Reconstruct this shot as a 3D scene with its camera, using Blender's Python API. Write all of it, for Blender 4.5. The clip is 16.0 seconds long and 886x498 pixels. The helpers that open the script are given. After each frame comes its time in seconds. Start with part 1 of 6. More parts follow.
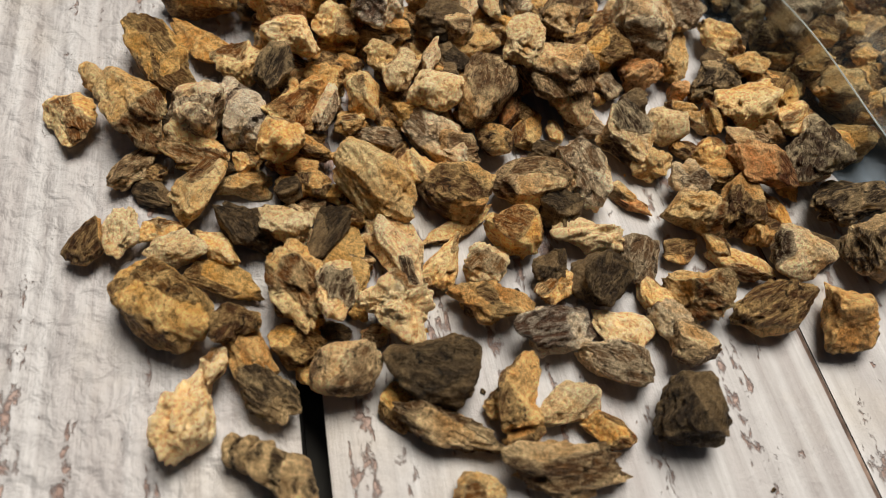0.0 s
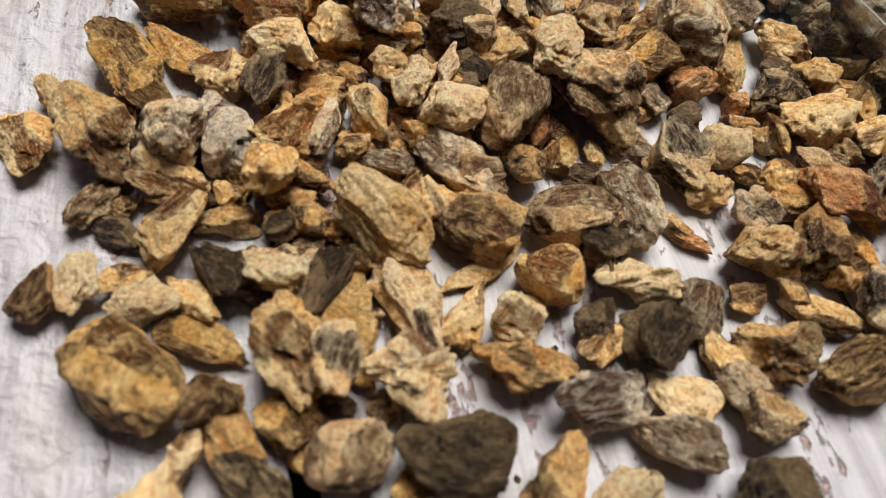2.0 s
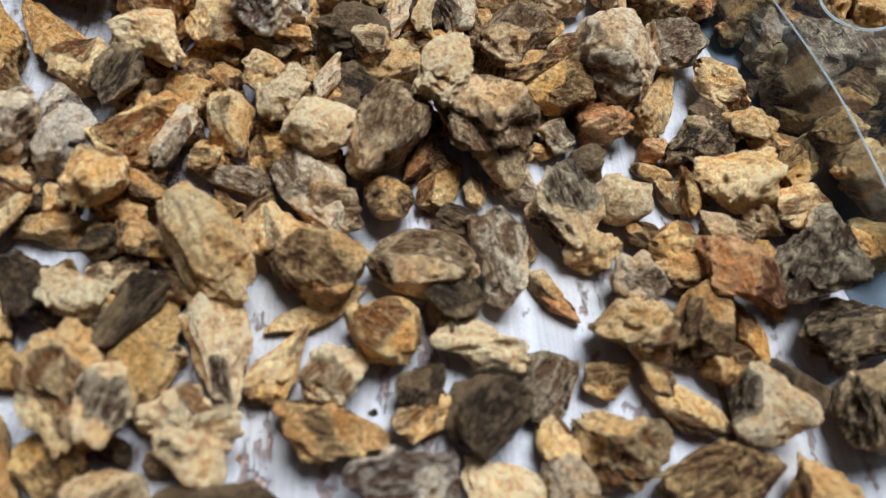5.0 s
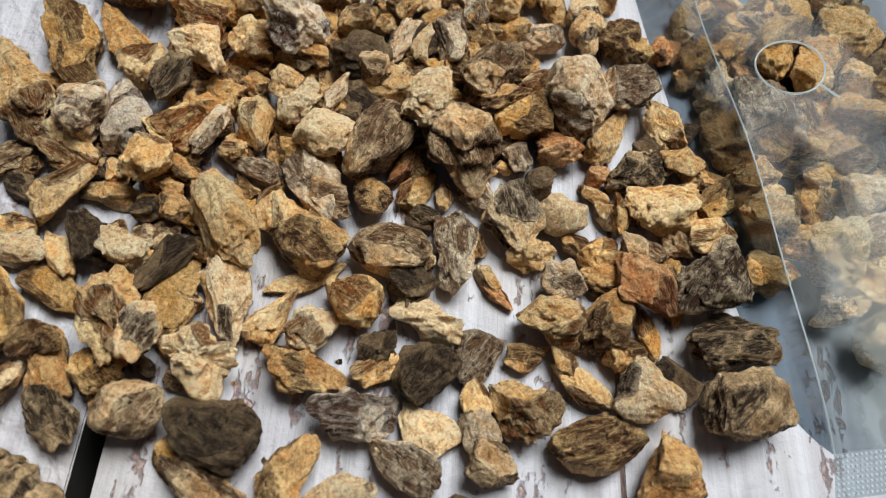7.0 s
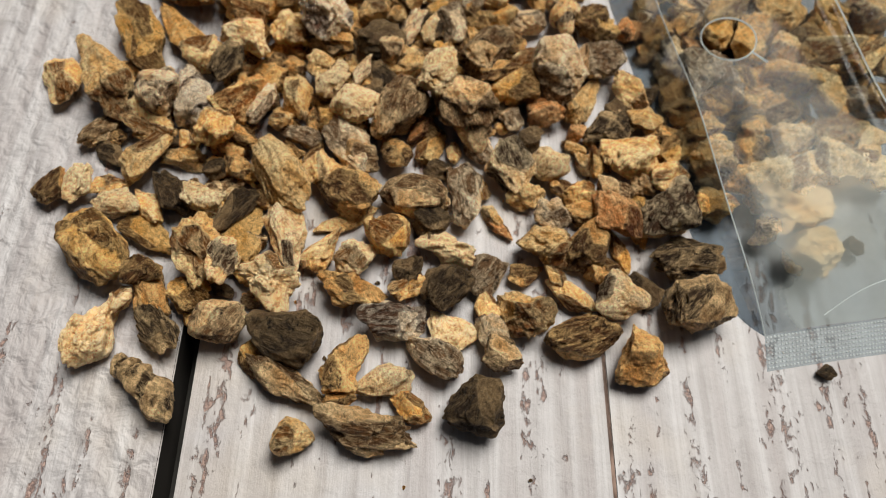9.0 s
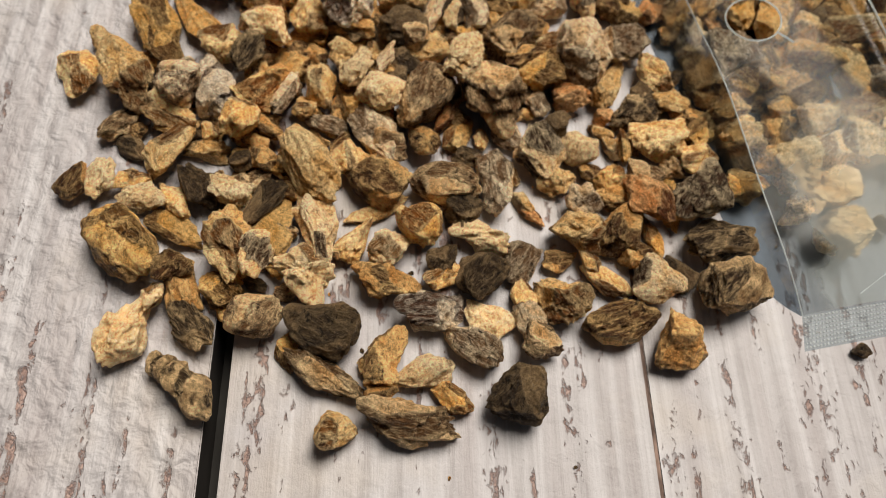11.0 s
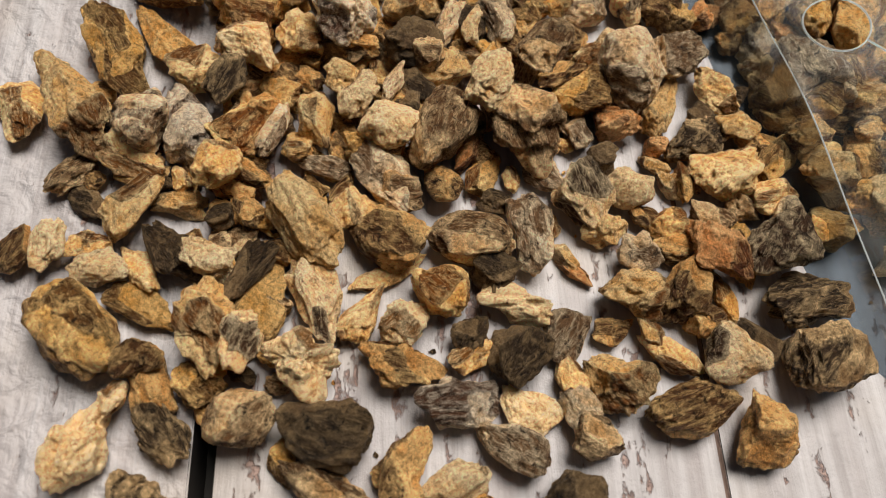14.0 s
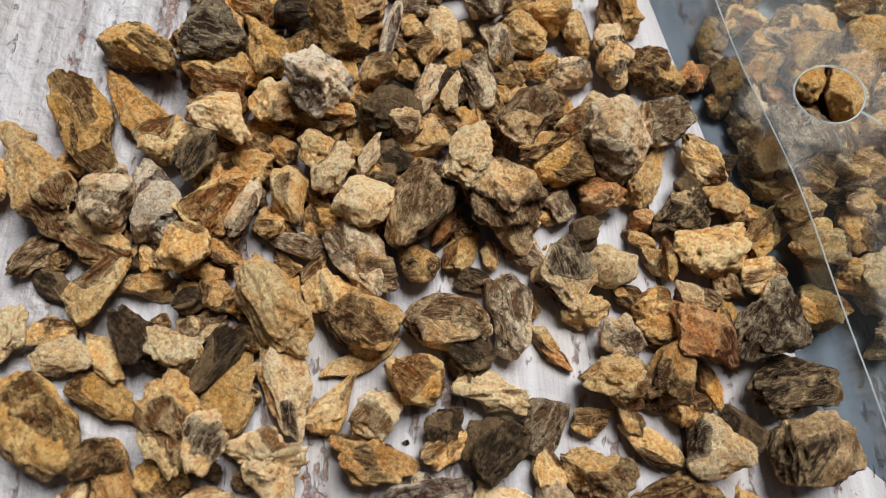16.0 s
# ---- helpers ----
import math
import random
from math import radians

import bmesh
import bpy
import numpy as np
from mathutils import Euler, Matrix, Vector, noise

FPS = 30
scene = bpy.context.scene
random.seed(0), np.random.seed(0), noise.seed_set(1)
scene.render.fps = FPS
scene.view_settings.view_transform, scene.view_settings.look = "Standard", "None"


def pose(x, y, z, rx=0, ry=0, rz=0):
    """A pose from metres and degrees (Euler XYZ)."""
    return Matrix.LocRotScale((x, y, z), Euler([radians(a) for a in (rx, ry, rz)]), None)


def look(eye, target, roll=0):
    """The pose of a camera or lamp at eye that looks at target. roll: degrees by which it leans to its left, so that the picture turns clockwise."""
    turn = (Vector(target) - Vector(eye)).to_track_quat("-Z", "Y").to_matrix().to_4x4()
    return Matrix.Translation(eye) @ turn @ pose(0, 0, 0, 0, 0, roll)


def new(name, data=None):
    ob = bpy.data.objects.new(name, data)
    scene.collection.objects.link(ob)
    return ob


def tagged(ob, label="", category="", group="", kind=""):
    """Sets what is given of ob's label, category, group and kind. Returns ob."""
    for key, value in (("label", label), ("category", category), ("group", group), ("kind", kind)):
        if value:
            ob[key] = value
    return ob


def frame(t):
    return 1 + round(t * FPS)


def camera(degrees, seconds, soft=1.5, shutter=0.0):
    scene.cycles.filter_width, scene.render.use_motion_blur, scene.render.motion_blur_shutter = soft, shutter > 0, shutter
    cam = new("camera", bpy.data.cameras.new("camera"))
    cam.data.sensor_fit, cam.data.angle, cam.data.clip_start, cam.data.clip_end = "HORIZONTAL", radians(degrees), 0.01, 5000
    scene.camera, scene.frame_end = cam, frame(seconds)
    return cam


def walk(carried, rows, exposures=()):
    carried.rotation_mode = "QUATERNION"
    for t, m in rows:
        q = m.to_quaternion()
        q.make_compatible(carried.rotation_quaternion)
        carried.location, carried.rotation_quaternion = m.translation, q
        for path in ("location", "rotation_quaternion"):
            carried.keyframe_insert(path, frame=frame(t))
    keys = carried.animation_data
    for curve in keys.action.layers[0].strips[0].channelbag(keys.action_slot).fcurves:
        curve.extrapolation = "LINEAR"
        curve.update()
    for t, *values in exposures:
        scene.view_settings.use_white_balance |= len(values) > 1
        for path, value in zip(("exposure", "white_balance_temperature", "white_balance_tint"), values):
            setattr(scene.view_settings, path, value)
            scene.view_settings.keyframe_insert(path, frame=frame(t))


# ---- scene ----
import colorsys

# a hand-held phone camera close over the heap; the lens is focused on the middle of the heap
cam = camera(66.0, 16.0, soft=0.8)
cam.data.dof.use_dof = True
cam.data.dof.focus_distance = 0.098
cam.data.dof.aperture_fstop = 22.0
PATH = [
    (0, (0.02648, 0.01202, 0.08252), (0.01774, 0.06070, 0.00000), 9.30),
    (0.5, (0.02473, 0.01589, 0.07771), (0.01656, 0.06247, 0.00000), 9.22),
    (1, (0.02363, 0.01853, 0.07519), (0.01575, 0.06369, 0.00000), 9.12),
    (1.5, (0.02329, 0.02207, 0.07341), (0.01528, 0.06600, 0.00000), 8.76),
    (2, (0.02135, 0.02383, 0.07147), (0.01325, 0.06602, 0.00000), 8.53),
    (2.5, (0.02265, 0.02652, 0.06972), (0.01437, 0.06681, 0.00000), 8.45),
    (3, (0.02678, 0.03037, 0.06962), (0.01821, 0.06960, 0.00000), 8.65),
    (3.5, (0.02975, 0.03342, 0.07033), (0.02072, 0.07260, 0.00000), 9.12),
    (4, (0.03280, 0.03572, 0.07019), (0.02316, 0.07411, 0.00000), 9.28),
    (4.5, (0.03588, 0.03873, 0.06958), (0.02560, 0.07571, 0.00000), 9.32),
    (5, (0.03847, 0.04232, 0.07016), (0.02744, 0.07849, 0.00000), 9.60),
    (5.2, (0.04010, 0.04288, 0.07025), (0.02849, 0.08029, 0.00000), 10.02),
    (7.3, (0.05042, 0.03848, 0.09306), (0.03272, 0.07946, 0.00000), 10.06),
    (7.5, (0.05171, 0.03630, 0.09517), (0.03332, 0.07932, 0.00000), 10.14),
    (8, (0.05367, 0.03459, 0.09828), (0.03548, 0.07862, 0.00000), 10.31),
    (8.5, (0.05318, 0.02701, 0.10031), (0.03529, 0.07145, 0.00000), 9.86),
    (9, (0.05278, 0.02190, 0.10694), (0.03547, 0.06931, 0.00000), 10.74),
    (11.3, (0.04365, 0.01811, 0.10405), (0.03035, 0.06385, 0.00000), 12.63),
    (11.5, (0.04250, 0.01972, 0.10352), (0.02960, 0.06459, 0.00000), 12.62),
    (12, (0.04141, 0.02224, 0.10165), (0.02901, 0.06568, 0.00000), 12.58),
    (12.5, (0.03886, 0.02593, 0.09987), (0.02672, 0.06811, 0.00000), 12.31),
    (13, (0.03669, 0.03113, 0.09642), (0.02518, 0.07145, 0.00000), 12.23),
    (13.5, (0.03582, 0.03244, 0.09235), (0.02485, 0.07091, 0.00000), 12.02),
    (14, (0.03432, 0.03447, 0.09021), (0.02368, 0.07209, 0.00000), 11.96),
    (14.5, (0.03236, 0.03587, 0.08992), (0.02199, 0.07320, 0.00000), 12.12),
    (15, (0.03004, 0.03908, 0.08974), (0.01988, 0.07633, 0.00000), 12.38),
    (15.5, (0.03076, 0.04330, 0.09213), (0.02006, 0.08121, 0.00000), 12.01),
    (16, (0.03178, 0.04768, 0.09260), (0.02103, 0.08475, 0.00000), 11.79),
]
walk(cam, [(t, look(eye, target, roll)) for t, eye, target, roll in PATH], [(0.0, -0.19, 6800, 5), (1.5, -0.02, 6500, 6), (3.0, 0.06, 5750, 6), (5.0, 0.12, 5350, 4), (7.5, -0.16, 5900, 4), (9.0, -0.28, 6500, 5), (12.0, -0.29, 6850, 9), (14.5, -0.22, 6600, 9), (16.0, -0.17, 6050, 7)])

# ---------------------------------------------------------------- light
SUN_AZIMUTH, SUN_HEIGHT = 88.0, 63.0      # degrees anticlockwise from +x, and above the table
world = bpy.data.worlds.new("overcast_sky")
scene.world = world
world.use_nodes = True
wn = world.node_tree.nodes
sky = wn.new("ShaderNodeTexSky")
sky.sky_type = "NISHITA"
sky.sun_disc = False
sky.sun_elevation = radians(SUN_HEIGHT)
sky.sun_rotation = radians(90 - SUN_AZIMUTH)
sky.air_density, sky.dust_density, sky.ozone_density = 0.5, 7.0, 0.2
pale = wn.new("ShaderNodeHueSaturation")      # thin cloud takes most of the blue out
pale.inputs["Saturation"].default_value = 0.4
world.node_tree.links.new(sky.outputs[0], pale.inputs["Color"])
world.node_tree.links.new(pale.outputs[0], wn["Background"].inputs[0])
wn["Background"].inputs[1].default_value = 0.0145
sun_data = bpy.data.lights.new("window_daylight", "SUN")
sun_data.energy, sun_data.angle, sun_data.color = 5.0, radians(32), (1.0, 0.95, 0.88)
sun = new("window_daylight", sun_data)
ca, sa, ch, sh_ = math.cos(radians(SUN_AZIMUTH)), math.sin(radians(SUN_AZIMUTH)), math.cos(radians(SUN_HEIGHT)), math.sin(radians(SUN_HEIGHT))
sun.matrix_world = look((ca * ch, sa * ch, sh_), (0, 0, 0))


# ---------------------------------------------------------------- materials
def material(name):
    m = bpy.data.materials.new(name)
    m.use_nodes = True
    return m, m.node_tree.nodes, m.node_tree.links, m.node_tree.nodes["Principled BSDF"]


def noise_node(n, l, vector, scale, detail=6.0, rough=0.6, distortion=0.0):
    t = n.new("ShaderNodeTexNoise")
    t.inputs["Scale"].default_value, t.inputs["Detail"].default_value = scale, detail
    t.inputs["Roughness"].default_value, t.inputs["Distortion"].default_value = rough, distortion
    l.new(vector, t.inputs["Vector"])
    return t.outputs["Fac"]


def ramp(n, l, fac, lo, hi, a=0.0, b=1.0):
    r = n.new("ShaderNodeMapRange")
    r.inputs["From Min"].default_value, r.inputs["From Max"].default_value = lo, hi
    r.inputs["To Min"].default_value, r.inputs["To Max"].default_value = a, b
    l.new(fac, r.inputs["Value"])
    return r.outputs["Result"]


def mix(n, l, fac, a, b, mode="MIX"):
    x = n.new("ShaderNodeMix")
    x.data_type, x.blend_type = "RGBA", mode
    for sock, v in ((x.inputs["Factor"], fac), (x.inputs[6], a), (x.inputs[7], b)):
        if isinstance(v, (tuple, float, int)):
            sock.default_value = v if isinstance(v, (float, int)) else (*v, 1.0)
        else:
            l.new(v, sock)
    return x.outputs[2]


def maths(n, l, op, a, b):
    x = n.new("ShaderNodeMath")
    x.operation = op
    for sock, v in ((x.inputs[0], a), (x.inputs[1], b)):
        if isinstance(v, (float, int)):
            sock.default_value = v
        else:
            l.new(v, sock)
    return x.outputs[0]


def stretched(n, l, sx, sy, sz, rand=True):
    tc, info = n.new("ShaderNodeTexCoord"), n.new("ShaderNodeObjectInfo")
    mp = n.new("ShaderNodeMapping")
    mp.inputs["Scale"].default_value = (sx, sy, sz)
    l.new(tc.outputs["Object"], mp.inputs["Vector"])
    if rand:
        l.new(maths(n, l, "MULTIPLY", info.outputs["Random"], 37.0), mp.inputs["Location"])
    return mp.outputs["Vector"], info.outputs["Random"]


def root_material(name, cut, bark, crest, deep, dull, tint=(1.06, 0.875, 0.72)):
    """Dried root: a pale broken face with brown stains, a dark wrinkled bark, rubbed pale edges and dark pores."""
    cut, bark, deep = (tuple(min(1.0, a * t) for a, t in zip(c, tint)) for c in (cut, bark, deep))
    crest = tuple(min(1.0, a * t) for a, t in zip(crest, (1.0, 0.905, 0.79)))
    stain = (dull * cut[0] * 0.58, 0.47 * dull * cut[1], 0.34 * dull * cut[2])
    m, n, l, b = material(name)
    v, rnd = stretched(n, l, 1, 1, 1)
    vs, _ = stretched(n, l, 0.28, 1.1, 1.1)
    vc, _ = stretched(n, l, 0.7, 1.0, 1.0)
    mid = noise_node(n, l, v, 460, 9, 0.72, 0.6)
    fine = noise_node(n, l, v, 1700, 7, 0.8, 0.4)
    fibre = noise_node(n, l, vs, 900, 8, 0.74, 1.5)
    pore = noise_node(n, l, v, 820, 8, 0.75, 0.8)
    at, wn_ = n.new("ShaderNodeAttribute"), n.new("ShaderNodeAttribute")
    at.attribute_name, wn_.attribute_name = "bark", "worn"
    skin = maths(n, l, "ADD", at.outputs["Fac"], ramp(n, l, mid, 0.25, 0.75, -0.42, 0.42))
    skin = ramp(n, l, skin, 0.42, 0.58)
    cut_c = mix(n, l, ramp(n, l, noise_node(n, l, v, 320, 7, 0.68, 0.6), 0.50, 0.66), cut, stain)
    cut_c = mix(n, l, ramp(n, l, noise_node(n, l, vc, 210, 7, 0.66, 0.8), 0.42, 0.64, 0.0, 0.85), cut_c, crest)
    bark = (0.95 * bark[0] + 0.014, 0.84 * bark[1] + 0.008, 0.74 * bark[2] + 0.004)
    bark_c = mix(n, l, ramp(n, l, fibre, 0.47, 0.61), bark, tuple(0.62 * c + 0.38 * d for c, d in zip(crest, bark)))
    col = mix(n, l, skin, cut_c, bark_c)
    rub = maths(n, l, "MULTIPLY", wn_.outputs["Fac"], ramp(n, l, mid, 0.36, 0.52))
    col = mix(n, l, maths(n, l, "MULTIPLY", rub, 1.0), col, crest)
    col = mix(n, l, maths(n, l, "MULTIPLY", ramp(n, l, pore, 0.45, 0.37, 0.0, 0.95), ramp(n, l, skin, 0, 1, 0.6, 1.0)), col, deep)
    col = mix(n, l, 1.0, col, mix(n, l, ramp(n, l, fine, 0.36, 0.62), (0.50, 0.45, 0.39), (1.42, 1.41, 1.40)), "MULTIPLY")
    hsv = n.new("ShaderNodeHueSaturation")
    hsv.inputs["Saturation"].default_value = 1.04
    l.new(ramp(n, l, rnd, 0, 1, 0.98, 1.44), hsv.inputs["Value"])
    l.new(col, hsv.inputs["Color"])
    l.new(hsv.outputs[0], b.inputs["Base Color"])
    l.new(ramp(n, l, mid, 0.3, 0.7, 0.4, 0.75), b.inputs["Roughness"])
    b.inputs["Specular IOR Level"].default_value = 0.35
    smooth = maths(n, l, "ADD", maths(n, l, "MULTIPLY", mid, 0.85), maths(n, l, "MULTIPLY", fine, 0.7))
    wrinkled = maths(n, l, "ADD", maths(n, l, "MULTIPLY", fibre, 1.9), maths(n, l, "MULTIPLY", fine, 0.4))
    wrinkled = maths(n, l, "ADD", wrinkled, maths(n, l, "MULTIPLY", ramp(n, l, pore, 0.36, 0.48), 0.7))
    hm = n.new("ShaderNodeMix")
    for sock, v_in in zip((hm.inputs["Factor"], hm.inputs[2], hm.inputs[3]), (skin, smooth, wrinkled)):
        l.new(v_in, sock)
    h = hm.outputs[0]
    bp = n.new("ShaderNodeBump")
    bp.inputs["Strength"].default_value, bp.inputs["Distance"].default_value = 1.0, 0.0014
    l.new(h, bp.inputs["Height"])
    l.new(bp.outputs[0], b.inputs["Normal"])
    return m


GREYER = (1.06, 0.88, 0.71)
CREAMY = (1.0, 1.0, 1.0)
# key: material, share of bark faces, words
ROOT = {
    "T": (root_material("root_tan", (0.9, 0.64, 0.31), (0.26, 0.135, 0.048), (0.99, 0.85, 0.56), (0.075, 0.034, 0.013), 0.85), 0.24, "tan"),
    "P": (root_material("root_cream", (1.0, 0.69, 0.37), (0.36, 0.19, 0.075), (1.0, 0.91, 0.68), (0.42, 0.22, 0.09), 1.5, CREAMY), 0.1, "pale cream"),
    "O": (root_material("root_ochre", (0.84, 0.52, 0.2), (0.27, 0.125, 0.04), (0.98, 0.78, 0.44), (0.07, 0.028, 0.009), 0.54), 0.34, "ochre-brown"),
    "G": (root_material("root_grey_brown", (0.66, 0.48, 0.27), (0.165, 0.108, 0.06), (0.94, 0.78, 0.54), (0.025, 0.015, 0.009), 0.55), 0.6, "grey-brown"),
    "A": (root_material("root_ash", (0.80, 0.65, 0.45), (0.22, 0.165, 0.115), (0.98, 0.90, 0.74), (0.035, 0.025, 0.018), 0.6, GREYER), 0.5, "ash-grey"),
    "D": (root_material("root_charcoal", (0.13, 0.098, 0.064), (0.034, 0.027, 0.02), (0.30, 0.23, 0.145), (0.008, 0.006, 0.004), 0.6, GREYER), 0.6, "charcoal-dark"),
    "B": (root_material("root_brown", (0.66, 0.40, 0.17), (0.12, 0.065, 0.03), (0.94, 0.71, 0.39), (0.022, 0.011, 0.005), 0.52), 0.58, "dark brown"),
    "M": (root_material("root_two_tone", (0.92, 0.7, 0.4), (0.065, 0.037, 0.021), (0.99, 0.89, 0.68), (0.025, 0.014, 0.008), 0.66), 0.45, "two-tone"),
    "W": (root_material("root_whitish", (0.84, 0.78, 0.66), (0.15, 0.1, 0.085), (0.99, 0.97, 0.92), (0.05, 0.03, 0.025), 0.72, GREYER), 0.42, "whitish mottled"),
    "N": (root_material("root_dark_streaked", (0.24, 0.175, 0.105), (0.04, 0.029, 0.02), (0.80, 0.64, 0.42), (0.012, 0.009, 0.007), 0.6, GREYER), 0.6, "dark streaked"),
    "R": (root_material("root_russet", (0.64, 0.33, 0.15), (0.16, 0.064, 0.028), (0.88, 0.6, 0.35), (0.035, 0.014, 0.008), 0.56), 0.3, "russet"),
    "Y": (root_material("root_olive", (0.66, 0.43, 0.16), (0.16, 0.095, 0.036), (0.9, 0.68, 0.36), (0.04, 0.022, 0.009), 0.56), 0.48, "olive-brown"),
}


def painted_wood(name, relief, chips):
    """Whitewashed planks: lilac-white paint in brushed streaks, chipped to red-brown wood in broken lines along the grain;
    relief: how thick and blistered the paint lies."""
    m, n, l, b = material(name)
    v, rnd = stretched(n, l, 1, 1, 1)
    vs, _ = stretched(n, l, 0.05, 1, 1)
    vp, _ = stretched(n, l, 0.50, 1, 1)
    streak = noise_node(n, l, vs, 420, 5, 0.6, 0.2)
    wide = noise_node(n, l, vs, 130, 4, 0.55)
    blotch = noise_node(n, l, v, 45, 4, 0.55)
    patch = noise_node(n, l, vp, 680, 6, 0.62, 0.4)
    where = noise_node(n, l, vs, 230, 3, 0.5)
    fleck = noise_node(n, l, v, 1700, 5, 0.7)
    blister = noise_node(n, l, v, 300, 3, 0.45, 0.3)
    col = mix(n, l, ramp(n, l, streak, 0.34, 0.66), (0.355, 0.325, 0.333), (0.60, 0.578, 0.60))
    col = mix(n, l, ramp(n, l, wide, 0.48, 0.72, 0.0, 0.75), col, (0.37, 0.325, 0.33))
    col = mix(n, l, ramp(n, l, blotch, 0.52, 0.75, 0.0, 0.45), col, (0.54, 0.46, 0.38))
    line = ramp(n, l, where, 0.48, 0.66, -0.16, 0.10)
    worn = ramp(n, l, maths(n, l, "ADD", patch, line), 0.59 - chips, 0.665 - chips)
    worn = maths(n, l, "MULTIPLY", worn, ramp(n, l, fleck, 0.32, 0.5, 0.25, 1.0))
    bare = mix(n, l, ramp(n, l, fleck, 0.4, 0.62), (0.20, 0.085, 0.06), (0.42, 0.255, 0.20))
    col = mix(n, l, maths(n, l, "MULTIPLY", worn, 0.75), col, bare)
    l.new(col, b.inputs["Base Color"])
    l.new(ramp(n, l, streak, 0.3, 0.7, 0.40, 0.65), b.inputs["Roughness"])
    h = maths(n, l, "ADD", maths(n, l, "MULTIPLY", streak, 0.35), maths(n, l, "MULTIPLY", blister, relief))
    h = maths(n, l, "SUBTRACT", maths(n, l, "ADD", h, maths(n, l, "MULTIPLY", fleck, 0.10)), maths(n, l, "MULTIPLY", worn, 0.35))
    bp = n.new("ShaderNodeBump")
    bp.inputs["Strength"].default_value, bp.inputs["Distance"].default_value = 0.8, 0.0012
    l.new(h, bp.inputs["Height"])
    l.new(bp.outputs[0], b.inputs["Normal"])
    return m


WOOD = painted_wood("whitewashed_wood", 0.35, 0.035)
BLISTERED = painted_wood("blistered_whitewash", 1.7, 0.05)
# bare wood darkened almost to black, the shade between planks in its colour
RAW, n_, l_, b_ = material("raw_wood_gap_shade")
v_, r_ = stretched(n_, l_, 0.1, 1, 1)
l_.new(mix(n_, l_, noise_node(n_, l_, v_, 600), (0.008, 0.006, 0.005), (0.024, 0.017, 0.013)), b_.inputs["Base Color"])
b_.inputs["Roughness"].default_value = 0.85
DARK, n_, l_, b_ = material("dark_table")
v_, r_ = stretched(n_, l_, 1, 1, 1)
l_.new(mix(n_, l_, noise_node(n_, l_, v_, 300), (0.012, 0.011, 0.010), (0.03, 0.026, 0.022)), b_.inputs["Base Color"])
b_.inputs["Roughness"].default_value = 0.8


def film_material(name, haze, gloss_rough, tint, clearness=(0.76, 0.80, 0.81), reflection_veil=0.0):
    """Thin clear plastic film: mostly clear, a little milky, with a soft gloss."""
    m, n, l, b = material(name)
    out = n["Material Output"]
    n.remove(b)
    clear, milk, thru, gloss = n.new("ShaderNodeBsdfTransparent"), n.new("ShaderNodeBsdfDiffuse"), n.new("ShaderNodeBsdfTranslucent"), n.new("ShaderNodeBsdfGlossy")
    clear.inputs[0].default_value = (*clearness, 1)
    milk.inputs[0].default_value = (*tint, 1)
    thru.inputs[0].default_value = (*tint, 1)
    gloss.inputs["Roughness"].default_value = gloss_rough
    v, _ = stretched(n, l, 1, 1, 1, False)
    cloud = noise_node(n, l, v, 45, 4, 0.55)
    fres = n.new("ShaderNodeFresnel")
    fres.inputs["IOR"].default_value = 1.5
    bp = n.new("ShaderNodeBump")
    bp.inputs["Strength"].default_value, bp.inputs["Distance"].default_value = 0.06, 0.001
    l.new(noise_node(n, l, v, 90, 2, 0.5), bp.inputs["Height"])
    for node in (gloss, fres):
        l.new(bp.outputs[0], node.inputs["Normal"])
    s0, s1, s2 = n.new("ShaderNodeMixShader"), n.new("ShaderNodeMixShader"), n.new("ShaderNodeMixShader")
    s0.inputs[0].default_value = 0.5
    l.new(milk.outputs[0], s0.inputs[1])
    l.new(thru.outputs[0], s0.inputs[2])
    veil = ramp(n, l, cloud, 0.35, 0.7, haze * 0.7, haze * 1.3)
    if reflection_veil:      # soft reflection painted as a milky veil low on the film, densest at the seal
        tc, xyz = n.new("ShaderNodeTexCoord"), n.new("ShaderNodeSeparateXYZ")
        l.new(tc.outputs["Object"], xyz.inputs[0])
        wob = ramp(n, l, noise_node(n, l, v, 130, 4, 0.5), 0.3, 0.7, -0.006, 0.006)
        up = maths(n, l, "ADD", xyz.outputs["Y"], wob)
        over = maths(n, l, "SUBTRACT", xyz.outputs["X"], maths(n, l, "ADD", maths(n, l, "MULTIPLY", xyz.outputs["Y"], 0.16), wob))
        low = maths(n, l, "MULTIPLY", ramp(n, l, up, 0.038, 0.031), ramp(n, l, up, 0.034, 0.0, 0.6, 1.25))
        low = maths(n, l, "MULTIPLY", low, ramp(n, l, over, 0.001, 0.0055))
        veil = maths(n, l, "ADD", veil, maths(n, l, "MULTIPLY", low, reflection_veil))
    l.new(veil, s1.inputs[0])
    l.new(clear.outputs[0], s1.inputs[1])
    l.new(s0.outputs[0], s1.inputs[2])
    l.new(maths(n, l, "MULTIPLY", fres.outputs[0], 0.2), s2.inputs[0])
    l.new(s1.outputs[0], s2.inputs[1])
    l.new(gloss.outputs[0], s2.inputs[2])
    l.new(s2.outputs[0], out.inputs["Surface"])
    return m


